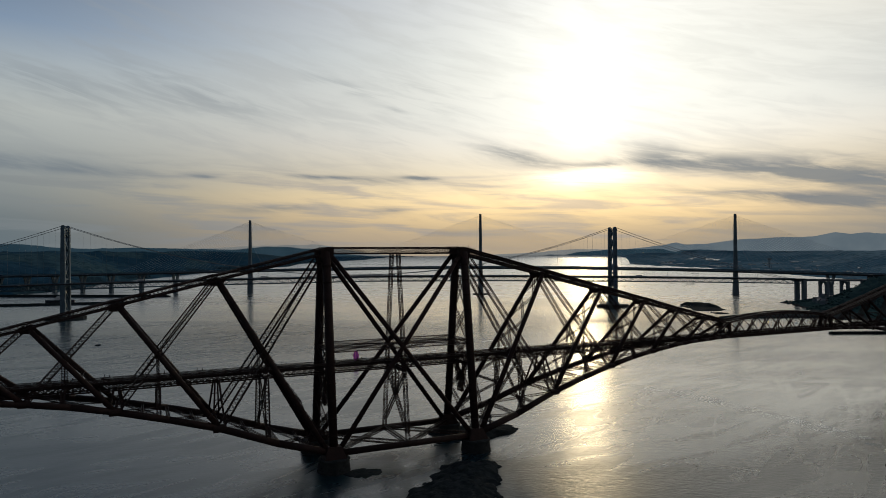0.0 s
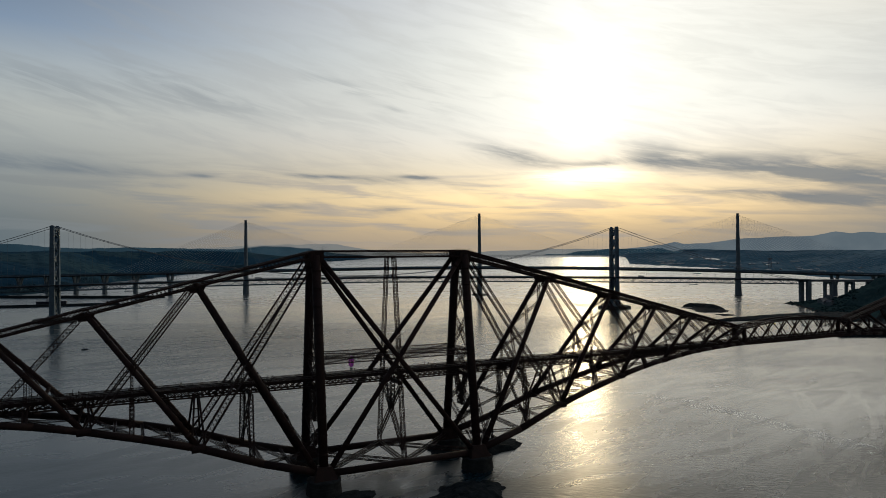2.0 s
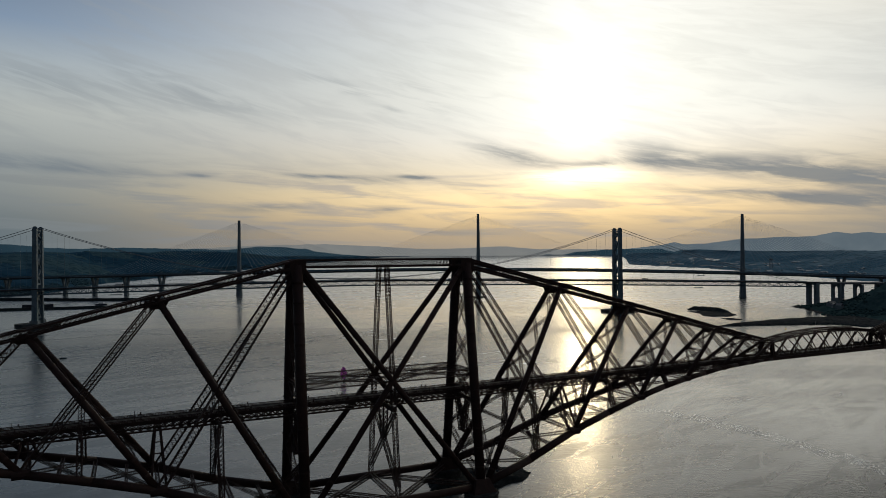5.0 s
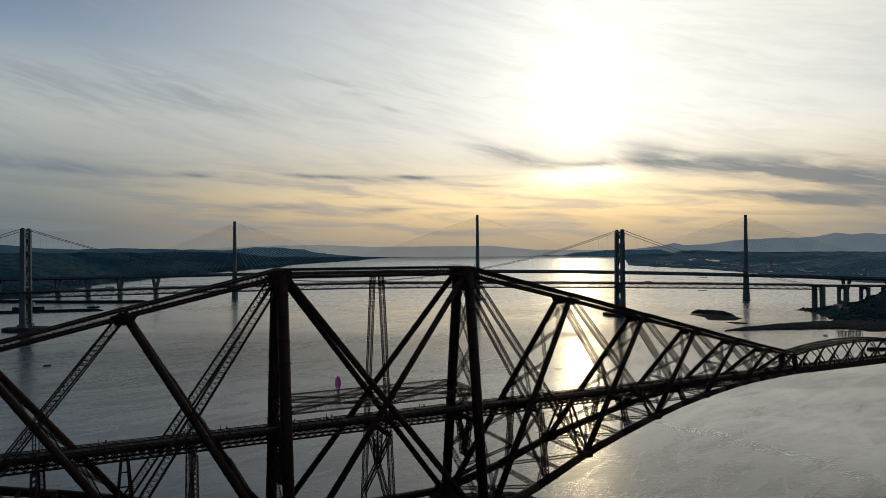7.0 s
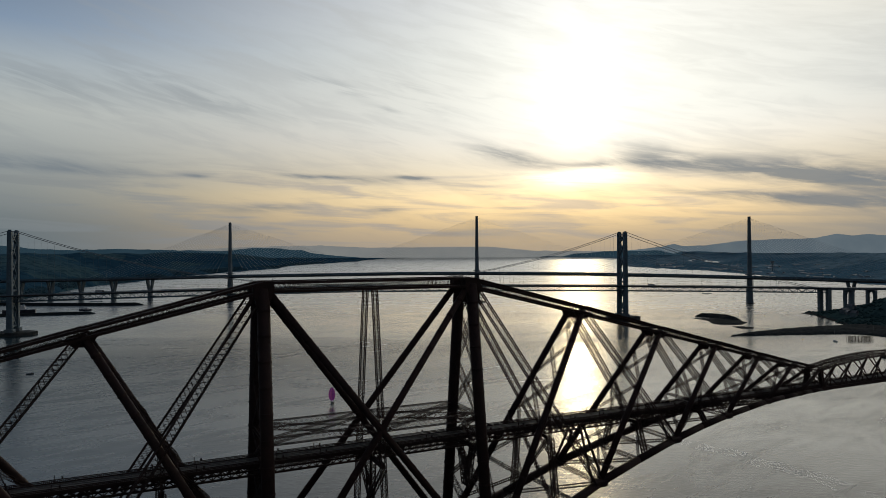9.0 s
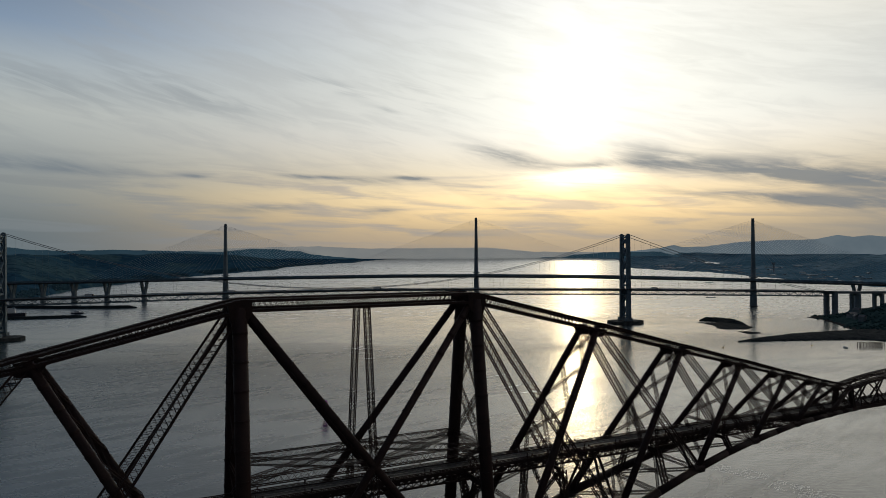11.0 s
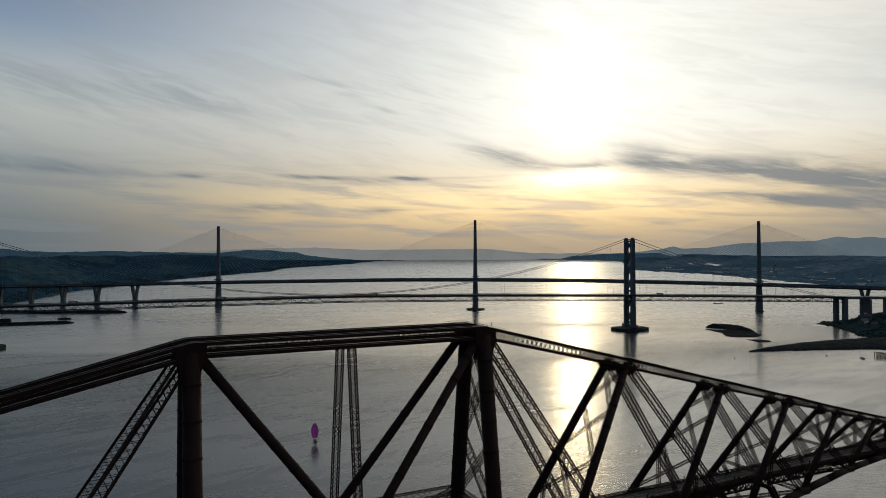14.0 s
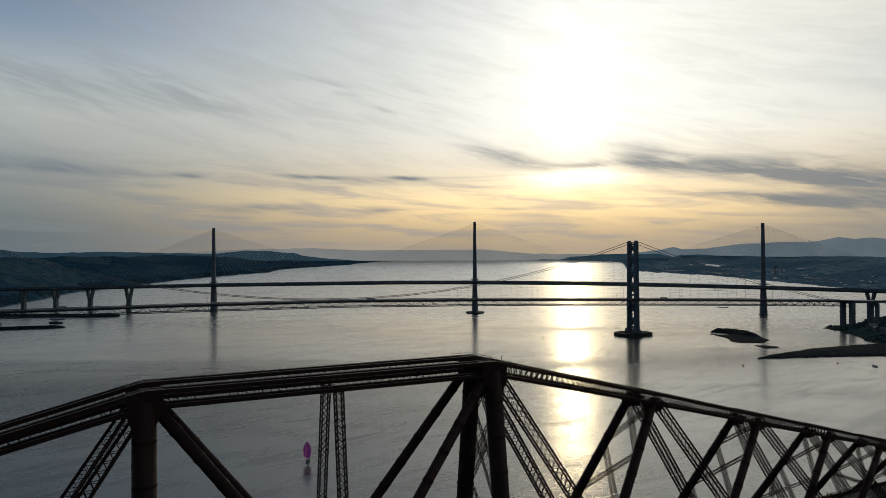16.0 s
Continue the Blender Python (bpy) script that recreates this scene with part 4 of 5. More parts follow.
SOUTH_SHORE = [(-40, 1700), (-14, 2000), (-8, 2170), (-5.8, 2450), (-3.0, 2950), (3.1, 3500), (7.4, 3800), (11.1, 4000), (12.0, 4200), (13.9, 4320), (17.7, 4520), (19.7, 4730), (22.8, 4840)]
def south_h(peak):
    return lambda az: peak * float(np.interp(az, (-40, -8, 2, 9, 12, 17, 22.8), (1.0, 1.0, 1.0, 0.82, 0.50, 0.16, 0.03)))
land_sheet("ground_south_shore", "dark wooded far shore with fields and low hills", (-40, 22.8), SOUTH_SHORE,
           [(-30, -3), (0, 1.5), (40, south_h(16)), (140, south_h(28)), (300, south_h(46)), (500, south_h(66)), (720, south_h(90)), (950, south_h(118)), (1200, south_h(132)), (1500, south_h(126))])
NORTH_SHORE = [(36.5, 4855), (38.0, 4800), (39.2, 4749), (40.6, 4690), (41.1, 4640), (41.5, 4040), (44.6, 3892), (47.8, 3757), (50.9, 3531), (56.4, 3118), (59.4, 2856), (70, 2450), (90, 2200)]
def north_h(peak):
    return lambda az: peak * float(np.interp(az, (36.5, 39, 41, 42.8, 46, 90), (0.02, 0.14, 0.46, 0.80, 1.0, 1.0)))
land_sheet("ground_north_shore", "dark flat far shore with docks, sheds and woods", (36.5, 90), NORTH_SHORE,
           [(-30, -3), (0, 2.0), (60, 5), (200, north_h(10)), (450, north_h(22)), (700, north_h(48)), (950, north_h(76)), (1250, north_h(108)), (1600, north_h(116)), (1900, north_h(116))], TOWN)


def backdrop(name, label, r, points, material, foot, rough):
    """A far range of hills as one upright strip; points: azimuth, height."""
    g = Geo()
    azs = np.arange(points[0][0], points[-1][0] + 0.01, 0.1)
    for az in azs:
        h = float(np.interp(az, *zip(*points))) + rough * ridge(az * 100, 0, 2.0, 130.0)
        g.verts += [polar(az, r - 120, foot), polar(az, r, h), polar(az, r + 40, foot)]
    for k in range(len(azs) - 1):
        for j in (0, 1):
            g.faces.append((3 * k + j, 3 * k + j + 1, 3 * k + 4 + j, 3 * k + 3 + j))
    ob = part(name, g, material, None)
    tagged(ob, label, "hills", kind="structure")


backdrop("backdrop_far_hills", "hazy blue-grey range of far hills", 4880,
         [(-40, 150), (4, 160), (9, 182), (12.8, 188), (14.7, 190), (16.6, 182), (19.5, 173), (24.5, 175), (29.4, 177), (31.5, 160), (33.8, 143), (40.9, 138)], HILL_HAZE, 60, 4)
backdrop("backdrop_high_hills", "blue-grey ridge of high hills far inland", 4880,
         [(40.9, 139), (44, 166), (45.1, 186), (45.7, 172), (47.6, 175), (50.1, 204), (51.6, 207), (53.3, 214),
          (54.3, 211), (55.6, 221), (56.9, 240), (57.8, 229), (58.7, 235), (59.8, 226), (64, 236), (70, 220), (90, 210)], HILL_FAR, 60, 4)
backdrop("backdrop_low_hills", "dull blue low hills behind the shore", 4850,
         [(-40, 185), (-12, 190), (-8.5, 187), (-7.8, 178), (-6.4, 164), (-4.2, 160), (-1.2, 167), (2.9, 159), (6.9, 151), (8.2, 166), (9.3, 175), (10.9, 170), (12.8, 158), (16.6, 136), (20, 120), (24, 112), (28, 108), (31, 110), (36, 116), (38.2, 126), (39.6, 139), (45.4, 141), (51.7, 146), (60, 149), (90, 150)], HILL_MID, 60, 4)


def blob_land(name, label, category, outline, height, material, cell, seed, z0=-1.5, kind="structure", power=0.6, wobble=0.42):
    """Uneven ground inside an outline, highest in its middle."""
    pts = [Vector(p) for p in outline]
    xs, ys = [p[0] for p in outline], [p[1] for p in outline]
    def inside(x, y):
        c, dmin = False, 1e9
        for i in range(len(pts)):
            a, b = pts[i], pts[i - 1]
            if (a.y > y) != (b.y > y) and x < (b.x - a.x) * (y - a.y) / (b.y - a.y) + a.x:
                c = not c
            ab = b - a
            f = max(0, min(1, ((x - a.x) * ab.x + (y - a.y) * ab.y) / ab.length_squared))
            dmin = min(dmin, math.hypot(x - a.x - ab.x * f, y - a.y - ab.y * f))
        return dmin if c else -dmin
    g = Geo()
    nx, ny = int((max(xs) - min(xs)) / cell) + 5, int((max(ys) - min(ys)) / cell) + 5
    reach = 0.16 * min(max(xs) - min(xs), max(ys) - min(ys)) + cell
    for j in range(ny):
        for i in range(nx):
            x, y = min(xs) - 2 * cell + i * cell, min(ys) - 2 * cell + j * cell
            d = inside(x, y) + ridge(x, y, seed, reach * 0.9) * reach * wobble
            f = max(-1.0, min(1.0, d / reach))
            h = height * (abs(f) ** power) * (1 if f > 0 else -1)
            h += (ridge(x, y, seed + 5, cell * 5) * 0.22 + ridge(x, y, seed + 9, cell * 1.7) * 0.10) * height * max(0.0, f + 0.3)
            g.verts.append((x, y, max(z0, h)))
    for j in range(ny - 1):
        for i in range(nx - 1):
            k = j * nx + i
            q = (k, k + 1, k + nx + 1, k + nx)
            if max(g.verts[v][2] for v in q) > z0 + 0.01:
                g.faces.append(q)
    ob = part(name, g, material, None)
    return tagged(ob, label, category, kind=kind)


blob_land("rocky_islet", "low black rock islet bared by the tide", "rock", [(-34, -80), (-20, -67), (-6, -55), (8, -41), (19, -34), (31, -36), (37, -43), (33, -58), (24, -70), (15, -84), (4, -100), (-30, -100)], 3.8, ROCK, 1.2, 2.0, kind="")
blob_land("rocky_islet", "black seaweed-covered rock round the pier foot", "rock", [(28, 8), (52, -4), (72, 0), (84, 8), (82, 18), (62, 26), (40, 30), (28, 24)], 2.4, ROCK, 1.5, 4.0, kind="")
blob_land("rocky_islet", "dark weed-covered reef just awash between the piers", "rock", [(-38, -24), (-28, -21), (-18, -26), (-20, -33), (-30, -36), (-36, -31)], 0.22, ROCK, 0.9, 12.0, kind="", z0=-0.4)
blob_land("rocky_islet", "humped dark islet in the channel", "rock", [(885, 692), (893, 672), (890, 654), (880, 628), (884, 600), (906, 606), (922, 632), (934, 655), (930, 690), (905, 704)], 5.6, ROCK, 2.2, 7.0, kind="", wobble=0.2)
blob_land("rocky_islet", "flat black reef awash beside the islet", "rock", [(860, 668), (848, 634), (838, 612), (812, 588), (813, 566), (843, 552), (873, 564), (892, 590), (906, 612), (896, 650), (878, 650)], 2.0, ROCK, 2.0, 5.0, kind="", wobble=0.2)
blob_land("rocky_islet", "broken black skerry almost awash", "rock", [(806, 540), (822, 532), (826, 512), (812, 502), (794, 508), (800, 524)], 0.9, ROCK, 2.0, 9.0, kind="")
blob_land("ground_spit", "long dark stone spit running into the water", "land", [(700, 450), (740, 436), (790, 421), (830, 407), (868, 393), (884, 380), (884, 345), (960, 330), (1080, 400), (1010, 456), (930, 470), (850, 474), (775, 466), (724, 458)], 4.8, ROCK, 4.0, 3.0, power=0.45, wobble=0.12)
blob_land("ground_headland", "low dark rocky shore of the headland", "land", [(1120, 648), (1112, 632), (1100, 600), (1068, 564), (1038, 530), (1004, 492), (990, 460), (960, 410), (920, 360), (885, 290), (865, 180), (1100, 60), (1700, 60), (1900, 500), (1700, 780), (1400, 722), (1245, 664), (1185, 662)], 3.0, ROCK, 10.0, 1.0, power=0.4, wobble=0.05)
blob_land("ground_terrace", "low wooded bank along the headland shore", "land", [(1128, 630), (1108, 598), (1076, 562), (1046, 528), (1014, 490), (1003, 458), (975, 410), (940, 355), (905, 290), (1000, 240), (1300, 280), (1520, 560), (1400, 690), (1250, 640), (1170, 630)], 13, HEATH, 8.0, 8.0, power=0.5, wobble=0.08)
blob_land("ground_hill", "dark wooded hill on the headland", "land", [(1150, 572), (1098, 528), (1054, 482), (1036, 440), (1000, 330), (975, 200), (1100, 80), (1680, 80), (1860, 420), (1520, 600), (1260, 600)], 50, HEATH, 10.0, 6.0, power=0.75, wobble=0.12)


def breakwater(line, crest):
    """A rubble mound wall along a line, with a flat crest and battered sides."""
    pts = []
    for a, b in zip(line, line[1:]):
        n = max(1, int(math.hypot(b[0] - a[0], b[1] - a[1]) / 6))
        pts += [Vector((a[0] + (b[0] - a[0]) * k / n, a[1] + (b[1] - a[1]) * k / n, 0)) for k in range(n)]
    pts.append(Vector((*line[-1], 0)))
    g = Geo()
    for k, p in enumerate(pts):
        d = (pts[min(k + 1, len(pts) - 1)] - pts[max(k - 1, 0)]).normalized()
        o = Vector((-d.y, d.x, 0))
        end = min(1.0, 0.35 + k / 4)
        h = crest * end + 0.35 * ridge(p.x, p.y, 3.0, 14.0)
        for w, z in ((-11, -2), (-7.5, 0.6), (-3.5, h), (3.5, h), (7.5, 0.6), (11, -2)):
            g.verts.append(tuple(p + o * (w * end + 0.8 * ridge(p.x + w, p.y, 7.0, 9.0)) + Vector((0, 0, z))))
    for k in range(len(pts) - 1):
        for i in range(5):
            g.faces.append((6 * k + i, 6 * k + i + 1, 6 * k + 7 + i, 6 * k + 6 + i))
    g.faces.append(tuple(range(6)))
    tagged(part("breakwater", g, ROCK, None), "long low dark stone harbour breakwater", "breakwater", kind="structure")


breakwater([(-143, 1322), (-200, 1330), (-330, 1346), (-560, 1390)], 5.0)
breakwater([(-48, 1534), (-110, 1556), (-215, 1606), (-340, 1690), (-520, 1800), (-800, 1950)], 6.5)


# ---- suspension road bridge ----
FS, FN = Vector((-239.2, 960.9, 0)), Vector((738.4, 722.6, 0))
F_DIR = (FN - FS).normalized()
F_OUT = Vector((-F_DIR.y, F_DIR.x, 0))
F_TOP = 159.3
F_DECK = ((-900, 40), (-408, 50), (0, 60), (265, 64.5), (520, 67.0), (741, 65), (1006, 60.5), (1201, 56.1), (1436, 50.2), (1900, 42))


def f_at(s, side, z): return FS + F_DIR * s + F_OUT * side + Vector((0, 0, z))
def f_deck(s): return float(np.interp(s, *zip(*F_DECK)))


def suspension_bridge():
    br = thing("suspension_bridge", "grey steel suspension road bridge with truss deck and twin-leg towers", "bridge")
    def box(g, s0, s1, o0, o1, z0, z1, s0t=None, s1t=None):
        low = [f_at(s, o, z0) for s, o in ((s0, o0), (s1, o0), (s1, o1), (s0, o1))]
        high = [f_at(s, o, z1) for s, o in ((s0, o0), (s1, o0), (s1, o1), (s0, o1))]
        return g.prism(low, high)
    for s in (0.0, 1006.0):
        for side in (-1, 1):
            leg = part("tower_leg", Geo().prism([f_at(s + a * 4.0, side * 12.0 + b * 3.2, 6) for a, b in ((-1, -1), (1, -1), (1, 1), (-1, 1))],
                                               [f_at(s + a * 3.0, side * 11.6 + b * 2.8, F_TOP - 2) for a, b in ((-1, -1), (1, -1), (1, 1), (-1, 1))]), GREY_STEEL, br)
            part("saddle", Geo().prism([f_at(s + a * 3.4, side * 11.6 + b * 2.2, F_TOP - 2) for a, b in ((-1, -1), (1, -1), (1, 1), (-1, 1))],
                                       [f_at(s + a * 1.6, side * 11.6 + b * 1.6, F_TOP + 1) for a, b in ((-1, -1), (1, -1), (1, 1), (-1, 1))]), GREY_STEEL, leg)
        zs = (12, 36, 56, 68, 92, 116, 140, 154)
        for z0, z1 in zip(zs, zs[1:]):
            if z0 == 56:
                continue
            for side in (-1, 1):
                part("cross_brace", Geo().bar(f_at(s, side * 9.5, z0), f_at(s, -side * 9.5, z1), 3.0, 2.2), GREY_STEEL, br)
        for z in (56, 68, 154, 14):
            part("cross_beam", Geo().bar(f_at(s, -9.5, z), f_at(s, 9.5, z), 3.4, 3.0), GREY_STEEL, br)
        ring = [(-31, -9), (-25, -15), (-14, -22), (14, -22), (25, -15), (31, -9), (31, 9), (25, 15), (14, 22), (-14, 22), (-25, 15), (-31, 9)]
        part("caisson", Geo().prism([f_at(s + a, b, -3) for a, b in ring], [f_at(s + a, b, 4.6) for a, b in ring]), SEA_CONCRETE, br)
        for side in (-1, 1):
            part("plinth", box(Geo(), s - 6, s + 6, side * 12 - 5.5, side * 12 + 5.5, 5, 10), CONCRETE, br)
    def cable_z(s):
        if 0 <= s <= 1006:
            f = 2 * s / 1006 - 1
            return f_deck(503) + 3 + (F_TOP - f_deck(503) - 3) * f * f
        d = -s if s < 0 else s - 1006
        f = d / 408
        return F_TOP + (f_deck(-408) - F_TOP) * f - 34 * f * (1 - f)
    for side in (-12.0, 12.0):
        for a, b, n in ((-408, 0, 14), (0, 1006, 40), (1006, 1436, 14)):
            part("main_cable", Geo().sweep([f_at(s, side, cable_z(s)) for s in np.linspace(a, b, n + 1)], 0.45), CABLE, br)
        for s in np.arange(-396, 1412, 18.3):
            if abs(s) < 8 or abs(s - 1006) < 8 or cable_z(s) < f_deck(s) + 1.5:
                continue
            part("hanger", Geo().bar(f_at(s, side, f_deck(s)), f_at(s, side, cable_z(s)), 0.14), CABLE, br)
    # Stiffening truss and road
    ss = np.linspace(-408, 1436, 92)
    for k in range(0, 91, 7):
        seg = ss[k:k + 8]
        for side in (-12.0, 12.0):
            wb = Geo()
            for s0, s1 in zip(seg, seg[1:]):
                z0, z1 = f_deck(s0), f_deck(s1)
                sm, zm = (s0 + s1) / 2, (z0 + z1) / 2
                wb.bar(f_at(s0, side, z0 - 9.0), f_at(sm, side, zm - 1.6), 0.7)
                wb.bar(f_at(sm, side, zm - 1.6), f_at(s1, side, z1 - 9.0), 0.7)
                wb.bar(f_at(sm, side, zm - 1.6), f_at(sm, side, zm - 9.0), 0.45)
                wb.bar(f_at(s0, side, z0 - 1.6), f_at(s0, side, z0 - 9.0), 0.45)
            tr = part("truss_top_chord", Geo().sweep([f_at(s, side, f_deck(s) - 1.4) for s in seg], 0.75, 4), GREY_STEEL, br)
            part("truss_bottom_chord", Geo().sweep([f_at(s, side, f_deck(s) - 9.0) for s in seg], 0.65, 4), GREY_STEEL, br)
            tagged(part("web", wb, GREY_STEEL, tr), kind="stuff")
        low = [f_at(s, o, f_deck(s) - 0.6) for s, o in [(s, -16) for s in seg] + [(s, 16) for s in reversed(seg)]]
        rd = part("road_deck", Geo().prism(low, [v + Vector((0, 0, 1.2)) for v in low]), ASPHALT, br)
        for side in (-15.8, 15.8):
            part("railing", Geo().sweep([f_at(s, side, f_deck(s) + 1.3) for s in seg], 0.45, 4), GREY_STEEL, rd)
    # Side towers and approach viaducts
    for sgn, s_end in ((1, 1436), (-1, -408)):
        z = f_deck(s_end)
        for side in (-10.5, 10.5):
            part("side_tower", box(Geo(), s_end - 4, s_end + 4, side - 3.4, side + 3.4, -3, z - 1), CONCRETE, br)
        part("side_tower_beam", box(Geo(), s_end - 3.8, s_end + 3.8, -10, 10, z - 5, z - 1), CONCRETE, br)
        for k in range(1, 8):
            s = s_end + sgn * (3 + 53 * k)
            zb = f_deck(s) - 4.2
            for side in (-9, 9):
                part("approach_pier", box(Geo(), s - 2.2, s + 2.2, side - 3, side + 3, -2, zb), CONCRETE, br)
            ring = [(-6, 0), (-6, -9), (-4.5, -5), (0, -2.6), (4.5, -5), (6, -9), (6, 0)]
            part("pier_arch", Geo().prism([f_at(s - 2.2, o, zb + dz) for o, dz in ring], [f_at(s + 2.2, o, zb + dz) for o, dz in ring]), CONCRETE, br)
        for k in range(8):
            s0, s1 = s_end + sgn * 40 * k, s_end + sgn * 40 * (k + 1)
            part("approach_deck", Geo().bar(f_at(s0, 0, f_deck(s0) - 1.6), f_at(s1, 0, f_deck(s1) - 1.6), 26, 4.2), DECK, br)
    return br


suspension_bridge()


# ---- cable-stayed road bridge ----
QC = Vector((708.0, 1227.6, 0))
Q_DIR = Vector((0.8411, -0.5409, 0))
Q_OUT = Vector((0.5409, 0.8411, 0))
Q_DECK = ((-1800, 44), (-1073, 56), (-650, 65), (-191, 72), (0, 72.5), (250, 70.7), (465, 66.4), (650, 61.6), (898, 54), (1200, 45), (1500, 38))


def q_at(s, side, z): return QC + Q_DIR * s + Q_OUT * side + Vector((0, 0, z))
def q_deck(s): return float(np.interp(s, *zip(*Q_DECK)))


def stayed_bridge():
    br = thing("cable_stayed_bridge", "slender grey cable-stayed road bridge with three single towers", "bridge")
    for s, top in ((-650, 206.4), (0, 215.3), (650, 206.4)):
        def ring(w, d, z):
            return [q_at(s + a * w, b * d, z) for a, b in ((-1, -0.6), (-0.6, -1), (0.6, -1), (1, -0.6), (1, 0.6), (0.6, 1), (-0.6, 1), (-1, 0.6))]
        zd = q_deck(s)
        part("tower_foot", Geo().prism(ring(7.2, 8.2, -3), ring(5.2, 6.5, zd - 4)), CONCRETE, br)
        part("tower_shaft", Geo().prism(ring(5.0, 5.0, zd - 4), ring(3.4, 3.4, top - 32)), CONCRETE, br)
        part("tower_head", Geo().prism(ring(3.4, 3.4, top - 32), ring(3.0, 3.0, top)), CONCRETE, br)
        part("deck_bracket", Geo().prism(ring(8.5, 9.0, zd + 6), ring(8.5, 9.0, zd + 8.5)), CONCRETE, br)
        if s != -650:
            wide = 10 if s else 22
            part("caisson", Geo().prism([q_at(s + wide * math.cos(a), 1.3 * wide * math.sin(a), -3) for a in np.linspace(0, 2 * math.pi, 14, endpoint=False)],
                                        [q_at(s + wide * math.cos(a), 1.3 * wide * math.sin(a), 0.7 if s else 2.4) for a in np.linspace(0, 2 * math.pi, 14, endpoint=False)]), SEA_CONCRETE, br)
        for sgn in (-1, 1):
            for k in range(24):
                sd = s + sgn * (44 + 16.2 * k)
                zt = top - 62 + 57 * (k / 23) ** 0.8
                for side in (-1.3, 1.3):
                    part("stay_cable", Geo().bar(q_at(s + sgn * 2.5, side, zt), q_at(sd, side, q_deck(sd) + 0.5), 0.15), STAY, br)
    ss = np.arange(-1560, 1400, 40.0)
    for s0, s1 in zip(ss, ss[1:]):
        prof = [(-20, 0), (-20, -1.0), (-9, -4.8), (9, -4.8), (20, -1.0), (20, 0)]
        seg = part("deck_segment", Geo().prism([q_at(s0, o, q_deck(s0) + z) for o, z in prof], [q_at(s1, o, q_deck(s1) + z) for o, z in prof]), DECK, br)
        for side in (-19.8, 19.8):
            part("wind_barrier", Geo().bar(q_at(s0, side, q_deck(s0) + 1.7), q_at(s1, side, q_deck(s1) + 1.7), 0.2, 3.2), GREY_STEEL, seg)
    for s in (-875, -980, -1075, -1165, -1255, -1345, -1435, -1520, 876, 972, 1060, 1150, 1240):
        z = q_deck(s) - 4.8
        for lean in (-1, 1):
            part("v_pier", Geo().prism([q_at(s + lean * 2.2 + a * 2.2, b * 4.2, 25) for a, b in ((-1, -1), (1, -1), (1, 1), (-1, 1))],
                                       [q_at(s + lean * 8.0 + a * 2.0, b * 5.2, z) for a, b in ((-1, -1), (1, -1), (1, 1), (-1, 1))]), CONCRETE, br)
        part("pier_shaft", Geo().prism([q_at(s + a * 4.9, b * 4.6, -3) for a, b in ((-1, -1), (1, -1), (1, 1), (-1, 1))],
                                       [q_at(s + a * 4.5, b * 4.2, 25.4) for a, b in ((-1, -1), (1, -1), (1, 1), (-1, 1))]), CONCRETE, br)
    return br


stayed_bridge()


# ---- small things of the railway bridge ----
for x in (-HALF, HALF):
    for dx in (-3.2, 3.2):
        part("marker_post", Geo().bar((x + dx, -4.2, TOP_Z + 1.8), (x + dx * 1.1, -4.2, TOP_Z + 3.0), 0.16), STEEL, rail_bridge)

beacon = thing("beacon", "small dark lattice light beacon on the rock by the pier", "beacon", at=(62, 6, 2.0))
part("mast", Geo().tube((0, 0, 0), (0, 0, 7.5), 0.8, 0.35, 8), DARK_HULL, beacon)
part("gallery", Geo().lathe((0, 0, 7.5), [(0.4, 0), (1.3, 0.1), (1.3, 0.5), (0.6, 0.6)], 10), DARK_HULL, beacon)
part("lantern", Geo().lathe((0, 0, 8.1), [(0.6, 0), (0.6, 1.3), (0.75, 1.35), (0.1, 2.0)], 10), DARK_HULL, beacon)


# ---- boats, buoys, jetty, piles ----
def hull_geo(length, beam, free, sheer=0.3):
    g = Geo()
    n = 10
    rings = []
    for k in range(n + 1):
        f = k / n
        x = (f - 0.5) * length
        w = beam / 2 * (1 - max(0, (f - 0.45) / 0.55) ** 2.2) * (0.78 + 0.22 * min(1, f / 0.3))
        z = free + sheer * (2 * f - 0.8) ** 2
        rings.append([(x, -w, z), (x, -w * 0.72, -0.1), (x, 0, -0.5), (x, w * 0.72, -0.1), (x, w, z)])
    for r in rings:
        g.verts += r
    for k in range(n):
        for j in range(4):
            a = k * 5 + j
            g.faces.append((a, a + 5, a + 6, a + 1))
        g.faces.append((k * 5, k * 5 + 4, k * 5 + 9, k * 5 + 5))
    g.faces.append((0, 1, 2, 3, 4))
    g.faces.append(tuple(n * 5 + j for j in (4, 3, 2, 1, 0)))
    return g


